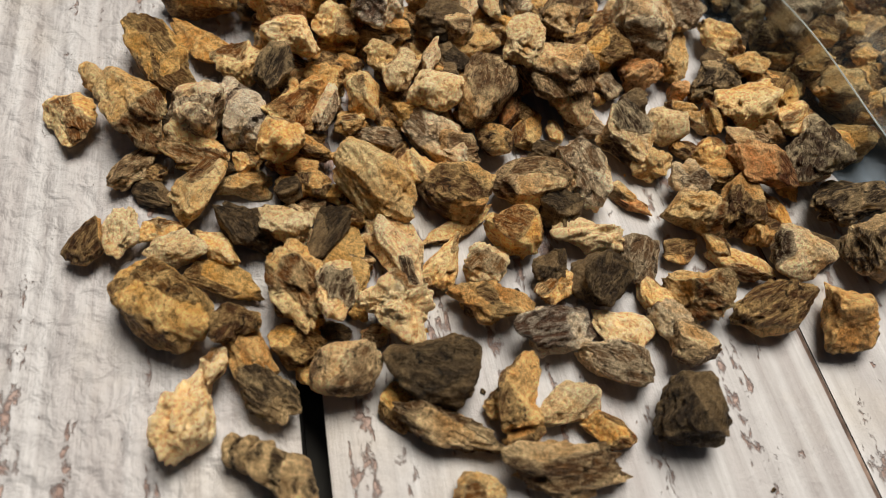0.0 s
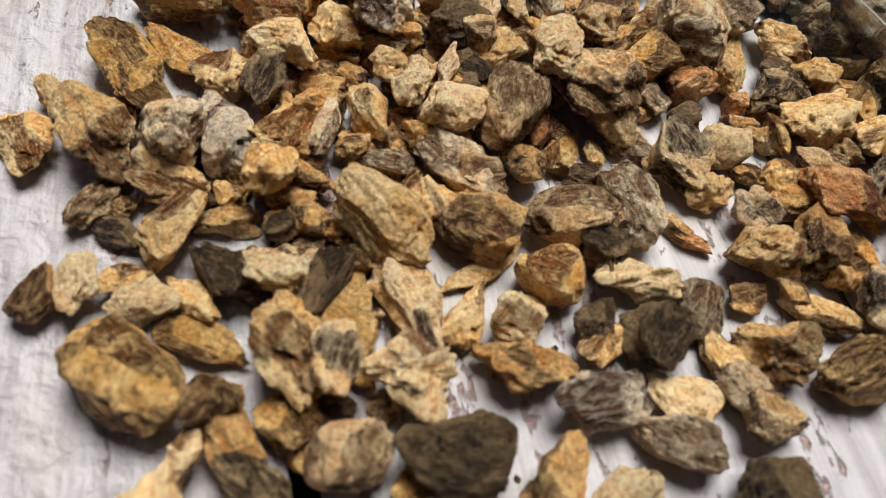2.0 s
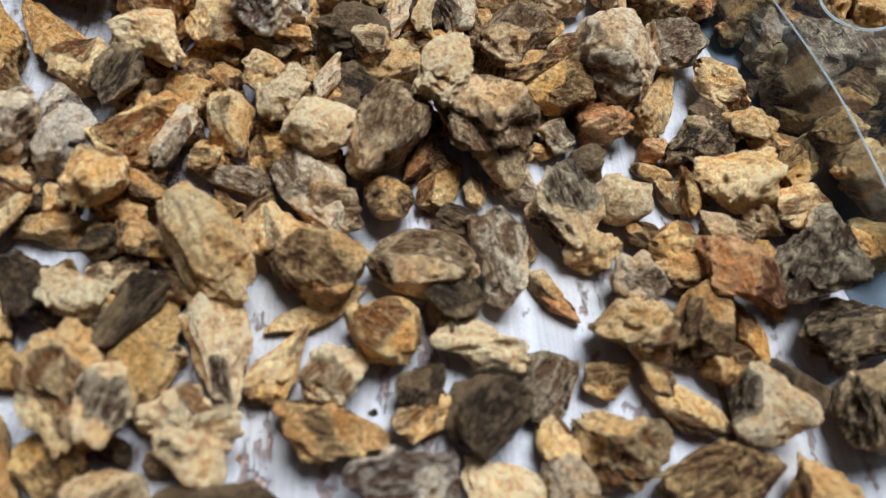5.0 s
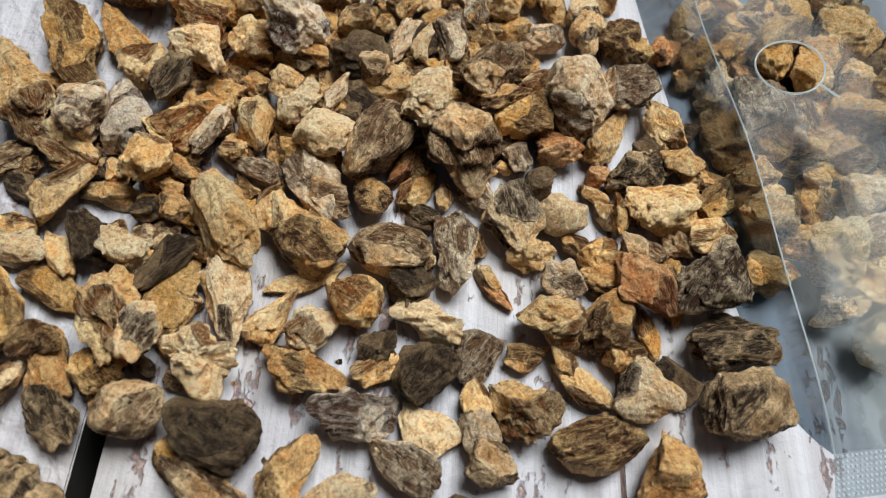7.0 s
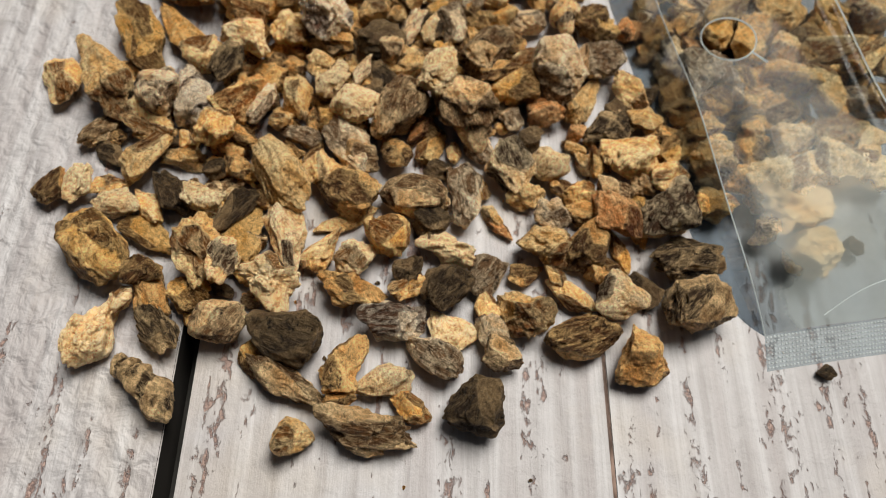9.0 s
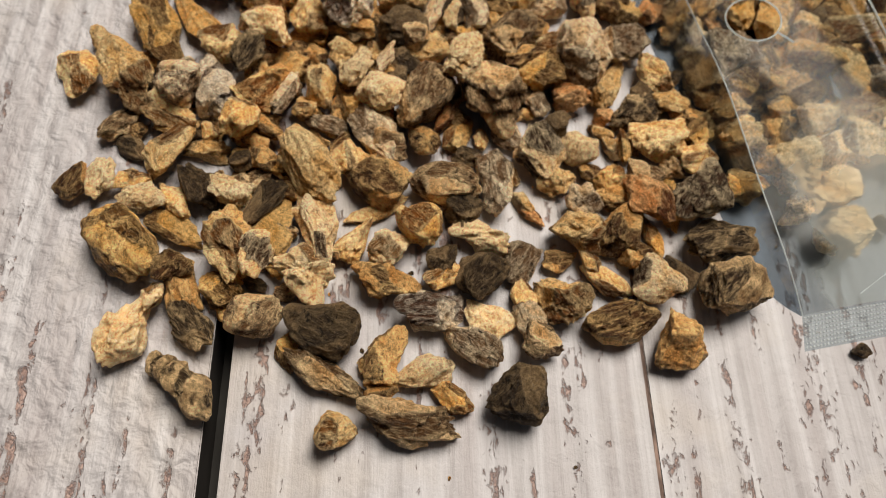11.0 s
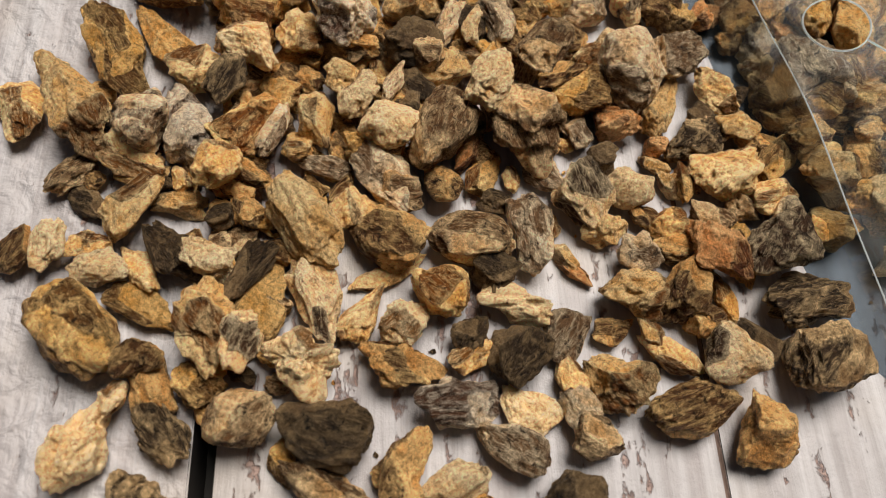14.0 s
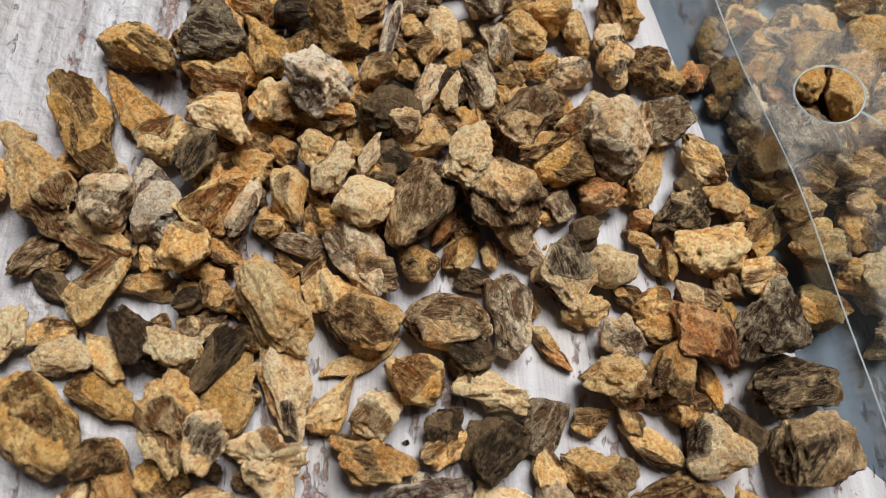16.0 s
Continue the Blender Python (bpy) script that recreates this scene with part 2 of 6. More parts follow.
FILM = film_material("clear_film", 0.012, 0.16, (0.84, 0.90, 0.88), reflection_veil=0.27)
# tinted darker than plain film: shade among the bagged pieces is in this colour
SHADED_BACK = film_material("back_film", 0.05, 0.25, (0.7, 0.78, 0.82), (0.46, 0.50, 0.53))
EDGE = film_material("film_edge", 0.55, 0.2, (0.86, 0.9, 0.92))
# blue-grey tint paints in the shadow strip along the bag's side
SHADED_SIDE = film_material("side_film", 0.03, 0.12, (0.5, 0.58, 0.66), (0.46, 0.52, 0.58))
SEAL = film_material("sealed_film", 0.5, 0.22, (0.40, 0.47, 0.52))


# ---------------------------------------------------------------- building helpers
def part(name, bm, mat, parent=None, label="", smooth=False):
    me = bpy.data.meshes.new(name)
    bm.to_mesh(me)
    bm.free()
    me.materials.append(mat)
    if smooth:
        me.polygons.foreach_set("use_smooth", [True] * len(me.polygons))
    ob = new(name, me)
    if parent:
        ob.parent = parent
    if label:
        ob["label"] = label
    if mat in (FILM, SHADED_BACK, SHADED_SIDE, EDGE, SEAL):
        ob.visible_shadow = False      # clear plastic lets the daylight in
    return ob


def block(bm, x0, x1, y0, y1, z0, z1, bevel=0.0):
    vs = bmesh.ops.create_cube(bm, size=1.0)["verts"]
    for p in vs:
        p.co = Vector((x0 if p.co.x < 0 else x1, y0 if p.co.y < 0 else y1, z0 if p.co.z < 0 else z1))
    if bevel:
        bmesh.ops.bevel(bm, geom=list({e for p in vs for e in p.link_edges}), offset=bevel, segments=2, affect="EDGES")


# ---------------------------------------------------------------- table and planks
# the planks run along (-0.485, 0.874); "across" is counted from the origin along (0.874, 0.485)
GRAIN = math.degrees(math.atan2(0.874, -0.485))
bm = bmesh.new()
block(bm, -1.2, 1.2, -1.2, 1.2, -0.05, -0.0085, 0.003)
table = tagged(part("table_top", bm, DARK), "dark table top under the planks", "table", kind="structure")
board = tagged(new("floor_board"), "whitewashed worn wooden planks lying side by side", "wooden board", kind="structure")
board.matrix_world = pose(0, 0, 0, 0, 0, GRAIN)
# local y runs against "across"
for start, end in ((-0.20, -0.1078), (-0.1072, 0.0232), (0.0262, 0.0912), (0.09155, 0.1568), (0.1574, 0.2226), (0.2232, 0.33)):
    bm = bmesh.new()
    middle = -(start + end) / 2
    half = (end - start) / 2
    block(bm, -0.45, 0.55, -half, half, -0.0085, 0.0, 0.0002)
    p = part("plank", bm, BLISTERED if end < 0.03 else WOOD, board)      # the oldest paint lies thick and wrinkled
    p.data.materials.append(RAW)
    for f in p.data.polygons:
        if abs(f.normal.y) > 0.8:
            f.material_index = 1      # the unpainted sides, near black to carry the shade in the gaps
    p.location = (0, middle, 0)


BARE, n_, l_, b_ = material("bare_joint_wood")
v_, r_ = stretched(n_, l_, 0.3, 1, 1)
l_.new(mix(n_, l_, ramp(n_, l_, noise_node(n_, l_, v_, 500), 0.4, 0.6), (0.07, 0.04, 0.03), (0.30, 0.20, 0.16)), b_.inputs["Base Color"])
b_.inputs["Roughness"].default_value = 0.8
for start, end in ((0.0911, 0.0917), (0.1567, 0.1575), (-0.1079, -0.1071)):
    bm = bmesh.new()
    block(bm, -0.45, 0.55, (start - end) / 2, (end - start) / 2, -0.0085, -0.00018)
    p = part("joint_strip", bm, BARE, board, "brown bare wood in the joint")
    p.location = (0, -(start + end) / 2, 0)


# ---------------------------------------------------------------- dried root pieces
def ball(level):
    s = bmesh.new()
    bmesh.ops.create_icosphere(s, subdivisions=level, radius=1.0)
    dirs = np.array([p.co[:] for p in s.verts])
    tris = [tuple(p.index for p in f.verts) for f in s.faces]
    s.free()
    return dirs / np.linalg.norm(dirs, axis=1)[:, None], tris


FINE_BALL, BALL, COARSE_BALL = ball(6), ball(5), ball(4)


def waves(rng, pts, freq, count=7):
    """A smooth random field over points: a sum of waves, bent by one another."""
    bent = pts + 0.35 / freq * np.sin(freq * pts[:, (1, 2, 0)] * 1.3 + rng.uniform(0, 6.28, 3))
    out = np.zeros(len(pts))
    for _ in range(count):
        k = rng.normal(size=3)
        k *= freq * rng.uniform(0.7, 1.5) / np.linalg.norm(k)
        out += np.sin(bent @ k + rng.uniform(0, 6.28))
    return out / math.sqrt(count)


pieces = 0


def root_piece(x, y, z, long, wide, high, turn, tone, form, bagged=False, name="", whole=None, rest=None):
    """One dried root fragment; millimetres and degrees. form: c chunk, s slab, e stick, r ringed, h hollow, k knobbly, o rounded;
    + widens and - narrows along its length."""
    global pieces
    pieces += 1
    rng = np.random.default_rng(1000 + pieces)
    mat, bark_share, word = ROOT[tone]
    wedge, form = {"+": 0.42, "-": -0.42}.get(form[1:], 0.0), form[0]
    DIRS, TRIS = COARSE_BALL if rest is not None else FINE_BALL if long * wide > 70 and not bagged else BALL
    # planes that cut the fragment out; some of them are bark
    count = {"c": 11, "s": 9, "e": 10, "r": 16, "h": 11, "k": 13, "o": 17}[form]
    normals = np.zeros((count, 3))
    for k in range(count):      # well spread, so that every side has its face
        tries = rng.normal(size=(8, 3))
        tries /= np.linalg.norm(tries, axis=1)[:, None]
        normals[k] = tries[np.argmin((tries @ normals[:k].T).max(axis=1))] if k else tries[0]
    reach = rng.uniform(0.62, 1.0, count)
    is_bark = rng.random(count) < bark_share
    facing = np.clip(DIRS @ normals.T, 0, None) / reach
    sharp = {"c": 22, "s": 24, "e": 18, "r": 8, "h": 16, "k": 15, "o": 8}[form]
    terms = (facing + 1e-4) ** sharp
    total = terms.sum(axis=1) + 0.45 ** sharp
    radius = np.clip(total ** (-1.0 / sharp), 0.3, 1.16)
    bark = (terms * is_bark).sum(axis=1) / total
    order = np.sort(facing, axis=1)
    edge = np.clip((order[:, -2] / (order[:, -1] + 1e-6) - 0.86) / 0.14, 0, 1)
    # fill the corners out a little towards a rounded box
    boxy = (np.abs(DIRS) ** 2.6).sum(axis=1) ** (-1.0 / 2.6)
    radius = 0.86 * radius + 0.14 * boxy
    pts = DIRS * radius[:, None]
    rough = {"c": 0.042, "s": 0.042, "e": 0.045, "r": 0.035, "h": 0.055, "k": 0.07, "o": 0.04}[form]
    lump = waves(rng, pts, 2.6) * rough * 2.3 + waves(rng, pts, 6.0) * rough * 0.6
    # broken faces are scooped out in shallow shells with crisp rims, at two sizes
    warped = pts + 0.10 * np.stack([waves(rng, pts, 5.0) for _ in range(3)], axis=1)
    shells = []
    for amount in (22, 90):
        seeds = warped[rng.integers(0, len(pts), amount)]
        gap = (warped ** 2).sum(axis=1)[:, None] + (seeds ** 2).sum(axis=1) - 2 * warped @ seeds.T
        near = np.clip(gap.min(axis=1), 0, None)
        shells.append(np.clip(near / np.quantile(near, 0.92), 0, 1.25))
    bitten = {"c": 0.155, "s": 0.11, "e": 0.10, "r": 0.05, "h": 0.12, "k": 0.20, "o": 0.08}[form] * (1.0 - 0.55 * bark)
    shell = bitten * (shells[0] - 0.5) + 0.5 * bitten * (shells[1] - 0.5)
    worn = np.clip(0.55 * edge + 0.8 * np.clip(shells[0] - 0.7, 0, 1) + 0.7 * np.clip(shells[1] - 0.75, 0, 1), 0, 1)
    ridge = -np.abs(waves(rng, pts, 6.5)) * rough * 0.9 - np.abs(waves(rng, pts, 13.0)) * rough * 0.75 + waves(rng, pts, 19.0) * rough * 0.3 + waves(rng, pts, 30.0) * rough * 0.22
    ridge -= 0.07 * edge * np.clip(waves(rng, pts, 7.0), 0, 1.5)      # chipped edges
    ridge -= 0.22 * np.clip(waves(rng, pts, 11.0) - 1.1, 0, 1)      # pits
    stretch = pts * np.array([0.3, 1.0, 1.0])
    grain = (0.5 - np.abs(waves(rng, stretch, 11.0))) * (0.004 + 0.032 * bark) + waves(rng, stretch, 24.0) * 0.012 * bark
    scale = 1.0 + lump + shell + ridge + grain
    if form == "r":
        tilt = pts[:, 0] + 0.18 * pts[:, 1] + 0.05 * waves(rng, pts, 3.0)
        ring = np.sin(tilt * rng.uniform(7, 10) + 0.7 * waves(rng, pts, 2.0))
        scale += (0.08 + 0.04 * waves(rng, pts, 2.5)) * np.sign(ring) * np.abs(ring) ** 0.6
        bark = np.clip(bark * 0.5 + 0.6 * np.clip(-0.45 - 1.6 * ring, 0, 1), 0, 1)
    if form == "h":
        hollow_dir = np.array([rng.uniform(-0.4, 0.4), rng.uniform(-0.6, 0.1), 0.9])
        hollow_dir /= np.linalg.norm(hollow_dir)
        near = np.clip((DIRS @ hollow_dir - 0.45) / 0.45, 0, 1)
        scale *= 1.0 - 0.55 * near * near * (3 - 2 * near)
        bark = np.clip(bark + 0.5 * near, 0, 1)
    for _ in range({"c": 2, "s": 2, "e": 2, "r": 0, "h": 1, "k": 3, "o": 1}[form]):
        bite = rng.normal(size=3) * np.array([1.0, 1.0, 0.5])
        bite /= np.linalg.norm(bite)
        reach_in = rng.uniform(0.35, 0.7)
        near = np.clip((DIRS @ bite - 1 + reach_in) / reach_in, 0, 1)
        scale *= 1.0 - rng.uniform(0.1, 0.34) * near * near * (3 - 2 * near)
    if form == "k":
        scale += 0.10 * np.clip(waves(rng, pts, 4.5), -0.6, 1.4)
    pts = pts * scale[:, None]
    # taper, bend and twist make no two alike
    taper, bend = wedge or rng.uniform(-0.2, 0.2), rng.uniform(-0.16, 0.16) * (1.6 if form == "e" else 1.0)
    pts[:, 1:] *= (1 + taper * pts[:, :1])
    pts[:, 1] += bend * pts[:, 0] ** 2
    low, top = pts.min(axis=0), pts.max(axis=0)
    if rest is None:      # the broken corners take some of the bulk away
        long, wide, z, high = 1.02 * long, 1.04 * wide, z + 0.07 * high, 1.14 * high
    size = np.array([long, wide, high]) / 1000
    pts = (pts - (low + top) / 2) / (top - low) * size
    if rest is not None:
        m4 = np.array(pose(x / 1000, y / 1000, z / 1000, 0, 0, turn))
        rest.append((pts @ m4[:3, :3].T + m4[:3, 3], TRIS, bark, worn, mat))
        return None
    me = bpy.data.meshes.new(name or "root_piece")
    me.from_pydata(pts.tolist(), [], TRIS)
    me.polygons.foreach_set("use_smooth", [True] * len(TRIS))
    me.attributes.new("bark", "FLOAT", "POINT").data.foreach_set("value", bark.astype(np.float32))
    me.attributes.new("worn", "FLOAT", "POINT").data.foreach_set("value", worn.astype(np.float32))
    me.materials.append(mat)
    ob = new(name or "root_piece", me)
    tip = rng.uniform(-7, 7, 2)
    ob.matrix_basis = pose(x / 1000, y / 1000, z / 1000, tip[0], tip[1], turn)
    if whole:
        ob.parent, ob.matrix_parent_inverse = whole, whole.matrix_basis.inverted()
        ob["label"] = f"{word} {name.replace('_', ' ')}"
        return ob
    shape = {"c": "angular chunk", "s": "flat slab", "e": "thin stick-like piece", "r": "ringed, ridged piece", "h": "hollowed, curled piece", "k": "knobbly, crumbly chunk", "o": "rounded lump"}[form]
    where = "in the clear bag" if bagged else "in the heap"
    tagged(ob, f"{word} {shape} of dried root {where}", "dried root", "dried root in the bag" if bagged else "dried root pieces in the heap")
    return ob


def joined(name, rest, label):
    """All the small loose fragments that cannot be told apart, as one object."""
    spots, faces, barks, worns, slots, mats = [], [], [], [], [], []
    for pts, tris, bark, worn, mat in rest:
        first = sum(len(s) for s in spots)
        faces += [tuple(first + i for i in t) for t in tris]
        if mat not in mats:
            mats.append(mat)
        slots += [mats.index(mat)] * len(tris)
        spots.append(pts)
        barks.append(bark)
        worns.append(worn)
    me = bpy.data.meshes.new(name)
    me.from_pydata(np.concatenate(spots).tolist(), [], faces)
    for mat in mats:
        me.materials.append(mat)
    me.polygons.foreach_set("material_index", slots)
    me.polygons.foreach_set("use_smooth", [True] * len(faces))
    me.attributes.new("bark", "FLOAT", "POINT").data.foreach_set("value", np.concatenate(barks).astype(np.float32))
    me.attributes.new("worn", "FLOAT", "POINT").data.foreach_set("value", np.concatenate(worns).astype(np.float32))
    return tagged(new(name, me), label, "root fragments", kind="stuff")


# the heap on the planks
root_piece(54.1, 47.2, 3.3, 10.0, 9.0, 7.0, 69, "D", "c")
whole = root_piece(-34.7, 76.8, 3.0, 15.2, 8.1, 6.3, 331, "Y", "c")
root_piece(-30.7, 73.2, 3.6, 11.2, 6.6, 3.2, 348, "Y", "s", name="broken_face", whole=whole)
root_piece(5.8, 53.8, 1.7, 14.6, 7.5, 3.6, 103, "Y", "s-")
root_piece(-7.9, 53.5, 2.5, 11.4, 6.9, 5.4, 333, "D", "c+")
root_piece(66.9, 95.5, 3.6, 14.5, 9.8, 7.6, 87, "M", "k")
whole = root_piece(-20.3, 90.6, 5.6, 10.6, 9.4, 7.3, 7, "O", "c")
root_piece(-15.7, 85.4, 6.2, 10.0, 7.4, 5.7, 2, "P", "c", name="pale_face", whole=whole)
root_piece(72.1, 67.8, 3.5, 10.0, 9.5, 7.4, 324, "B", "c+")
whole = root_piece(-9.5, 73.9, 4.1, 10.7, 8.0, 3.9, 86, "O", "s-")
root_piece(-5.9, 75.1, 4.7, 10.0, 3.9, 3.2, 96, "A", "e", name="ridge", whole=whole)
root_piece(26.5, 65.6, 2.6, 8.6, 7.1, 5.5, 348, "O", "c")
root_piece(30.4, 104.9, 3.2, 8.8, 8.9, 6.9, 30, "Y", "c")
root_piece(-10.7, 108.6, 3.6, 11.5, 9.9, 7.7, 6, "Y", "c")
whole = root_piece(-2.6, 27.3, 3.0, 11.8, 6.6, 6.3, 96, "P", "k")
root_piece(-2.4, 33.4, 3.6, 5.3, 3.4, 2.7, 102, "P", "c", name="stub", whole=whole)
root_piece(-34.8, 90.9, 3.1, 14.2, 8.5, 6.6, 1, "Y", "c")
root_piece(-20.4, 61.8, 3.5, 10.4, 6.6, 4.5, 358, "T", "h")
root_piece(24.5, 59.1, 2.3, 9.0, 6.3, 4.9, 73, "P", "k-")
root_piece(50.9, 106.6, 2.6, 12.3, 7.3, 5.6, 67, "N", "c")
root_piece(-21.9, 79.5, 2.6, 8.8, 8.0, 5.4, 72, "T", "h")
root_piece(12.4, 38.5, 3.1, 8.4, 7.9, 6.5, 87, "G", "o")
root_piece(40.9, 35.8, 2.5, 16.1, 6.9, 5.4, 23, "G", "k")
root_piece(41.6, 119.2, 2.9, 11.4, 7.9, 6.1, 60, "A", "c")
root_piece(39.3, 62.4, 2.8, 8.9, 7.8, 6.0, 82, "D", "c")
root_piece(4.6, 98.4, 5.2, 9.1, 8.1, 6.3, 7, "D", "k")
whole = root_piece(33.2, 42.7, 2.6, 10.8, 7.2, 5.6, 88, "B", "k")
root_piece(35.1, 37.8, 3.2, 5.2, 3.2, 2.5, 31, "B", "k", name="stub", whole=whole)
root_piece(52.7, 65.4, 2.9, 9.8, 8.0, 6.2, 343, "T", "k+")
root_piece(72.6, 89.0, 3.0, 13.3, 8.3, 6.4, 42, "N", "k")
root_piece(10.4, 70.2, 2.3, 7.1, 6.4, 4.9, 71, "T", "c")
root_piece(63.2, 66.5, 2.6, 12.6, 7.2, 5.6, 46, "B", "c")
root_piece(50.5, 77.2, 3.0, 9.4, 8.2, 6.3, 43, "T", "k")
root_piece(-30.7, 82.6, 1.5, 14.4, 6.5, 3.1, 334, "O", "s+")
root_piece(-40.4, 61.5, 1.7, 11.8, 7.3, 3.5, 320, "T", "s")
root_piece(35.4, 53.0, 2.6, 11.1, 7.2, 5.6, 42, "W", "k")
root_piece(16.1, 122.7, 3.2, 8.1, 8.7, 6.8, 31, "T", "c")
root_piece(-1.5, 80.0, 3.1, 9.5, 5.9, 4.6, 311, "T", "c")
root_piece(10.5, 98.0, 2.7, 9.1, 7.4, 5.7, 18, "T", "c")
root_piece(57.5, 82.3, 2.6, 11.8, 7.2, 5.6, 80, "B", "c-")
root_piece(-11.0, 91.0, 4.6, 6.8, 7.1, 5.5, 54, "T", "c")
root_piece(43.9, 92.8, 2.5, 7.9, 6.3, 5.2, 7, "P", "o")
root_piece(32.1, 30.0, 2.2, 6.4, 5.7, 4.7, 31, "T", "o")
root_piece(19.5, 80.0, 2.3, 5.9, 5.8, 4.8, 29, "B", "o")
root_piece(43.2, 85.2, 2.0, 7.2, 5.4, 4.2, 48, "T", "c")
root_piece(0.0, 36.7, 2.1, 11.4, 5.7, 4.4, 327, "B", "c")
root_piece(5.0, 32.5, 2.0, 9.0, 5.6, 4.3, 344, "N", "k")
root_piece(43.6, 56.8, 1.5, 8.3, 6.5, 3.1, 339, "P", "s+")
root_piece(44.0, 68.4, 1.5, 8.9, 6.5, 3.2, 82, "A", "s")
root_piece(37.8, 102.4, 2.4, 7.9, 6.7, 5.2, 349, "R", "k")
root_piece(43.4, 110.0, 2.1, 12.4, 5.8, 4.5, 81, "T", "c-")
root_piece(62.9, 109.2, 2.0, 10.8, 5.5, 4.3, 81, "Y", "c")
root_piece(18.6, 57.9, 1.8, 9.6, 4.8, 3.9, 90, "T", "e")
root_piece(39.6, 43.7, 2.1, 9.4, 5.7, 4.4, 51, "P", "c+")
root_piece(26.6, 53.5, 2.3, 12.1, 6.2, 4.8, 16, "B", "k")
root_piece(50.1, 116.1, 2.5, 10.5, 6.7, 5.2, 335, "T", "c")
root_piece(13.9, 110.5, 4.3, 10.3, 6.1, 4.7, 323, "A", "c")
root_piece(36.0, 129.2, 2.8, 7.3, 7.5, 5.9, 6, "B", "k")
root_piece(-12.7, 102.3, 3.6, 9.1, 5.8, 4.5, 326, "Y", "c")
root_piece(-24.7, 106.2, 2.6, 10.0, 7.0, 5.4, 6, "O", "c")
root_piece(-16.7, 108.3, 4.3, 8.5, 7.2, 5.6, 31, "D", "c")
root_piece(7.7, 125.2, 4.9, 8.2, 7.6, 5.9, 6, "A", "c")
root_piece(27.4, 137.0, 2.6, 10.3, 7.0, 5.5, 318, "O", "c")
root_piece(-1.8, 87.6, 5.0, 7.0, 5.4, 4.2, 346, "T", "c")
root_piece(5.0, 39.4, 2.0, 7.4, 5.5, 4.3, 1, "Y", "c")
root_piece(43.9, 51.3, 2.2, 10.2, 5.7, 4.7, 355, "A", "e+")
root_piece(3.1, 118.6, 2.2, 11.8, 5.9, 4.6, 310, "P", "c")
root_piece(13.0, 119.1, 4.1, 8.9, 6.2, 4.8, 322, "A", "k")
root_piece(-2.8, 62.9, 2.7, 5.9, 4.5, 3.5, 331, "B", "c")
root_piece(57.5, 121.2, 2.5, 7.2, 6.8, 5.3, 353, "B", "k")
root_piece(-10.7, 49.1, 1.6, 9.1, 4.0, 3.3, 334, "T", "e")
root_piece(-9.2, 82.5, 2.0, 6.7, 5.4, 4.2, 7, "O", "c")
root_piece(53.5, 129.0, 2.3, 7.5, 6.4, 5.0, 316, "M", "k")
root_piece(-2.3, 38.4, 4.2, 6.0, 5.7, 4.4, 79, "B", "k")
whole = root_piece(5.5, 25.8, 1.9, 6.2, 4.5, 4.0, 353, "N", "r")
root_piece(10.8, 24.8, 2.5, 10.3, 5.5, 4.8, 347, "N", "r", name="ringed_end", whole=whole)
root_piece(49.0, 83.8, 2.1, 6.4, 6.5, 4.4, 32, "A", "h")
root_piece(31.6, 71.1, 2.3, 6.3, 6.2, 4.8, 359, "D", "k")
root_piece(55.0, 110.8, 3.8, 6.5, 5.5, 4.2, 29, "T", "c")
root_piece(30.2, 113.0, 2.0, 9.4, 5.5, 4.3, 61, "T", "c")
root_piece(49.1, 132.8, 2.2, 7.7, 6.9, 4.7, 353, "B", "h")
root_piece(-22.6, 54.1, 1.0, 7.8, 4.2, 2.0, 3, "D", "s")
root_piece(23.7, 85.8, 1.1, 8.9, 4.7, 2.3, 89, "O", "s")
root_piece(-18.5, 48.6, 1.4, 6.0, 4.3, 2.9, 28, "T", "h")
root_piece(60.9, 79.5, 1.9, 6.9, 5.9, 4.0, 32, "B", "h")
root_piece(36.1, 68.4, 2.2, 10.6, 5.9, 4.6, 21, "P", "k")
root_piece(-0.9, 104.9, 3.9, 6.1, 5.9, 4.9, 30, "T", "o")
root_piece(22.7, 129.4, 2.0, 9.7, 5.5, 4.3, 301, "T", "c")
root_piece(16.6, 129.1, 4.2, 8.8, 6.7, 5.2, 18, "O", "c")
root_piece(44.9, 42.6, 1.7, 7.2, 4.6, 3.6, 1, "O", "c")
root_piece(24.7, 121.2, 2.1, 8.5, 5.7, 4.4, 47, "A", "c")
root_piece(39.1, 127.7, 2.2, 6.9, 5.9, 4.6, 329, "Y", "c")
root_piece(44.0, 141.6, 1.9, 9.4, 5.1, 4.0, 93, "T", "c")
root_piece(-27.4, 55.9, 1.6, 8.0, 4.5, 3.5, 78, "G", "k")
whole = root_piece(19.7, 37.0, 1.1, 6.2, 4.7, 2.3, 96, "Y", "s")
root_piece(26.3, 36.2, 1.9, 14.5, 5.2, 4.0, 359, "G", "k", name="stem", whole=whole)
whole = root_piece(49.8, 59.5, 1.9, 6.6, 4.9, 4.0, 328, "A", "e")
root_piece(53.3, 57.0, 2.5, 6.7, 5.8, 4.5, 10, "G", "c", name="flared_end", whole=whole)
root_piece(38.6, 96.4, 1.7, 4.7, 4.7, 3.6, 29, "D", "c")
root_piece(21.3, 105.9, 1.6, 9.4, 4.5, 3.5, 98, "A", "c")
root_piece(-8.2, 114.3, 4.7, 6.5, 5.9, 4.6, 31, "G", "c")
root_piece(-17.3, 94.1, 5.0, 5.1, 5.3, 4.1, 30, "O", "c")
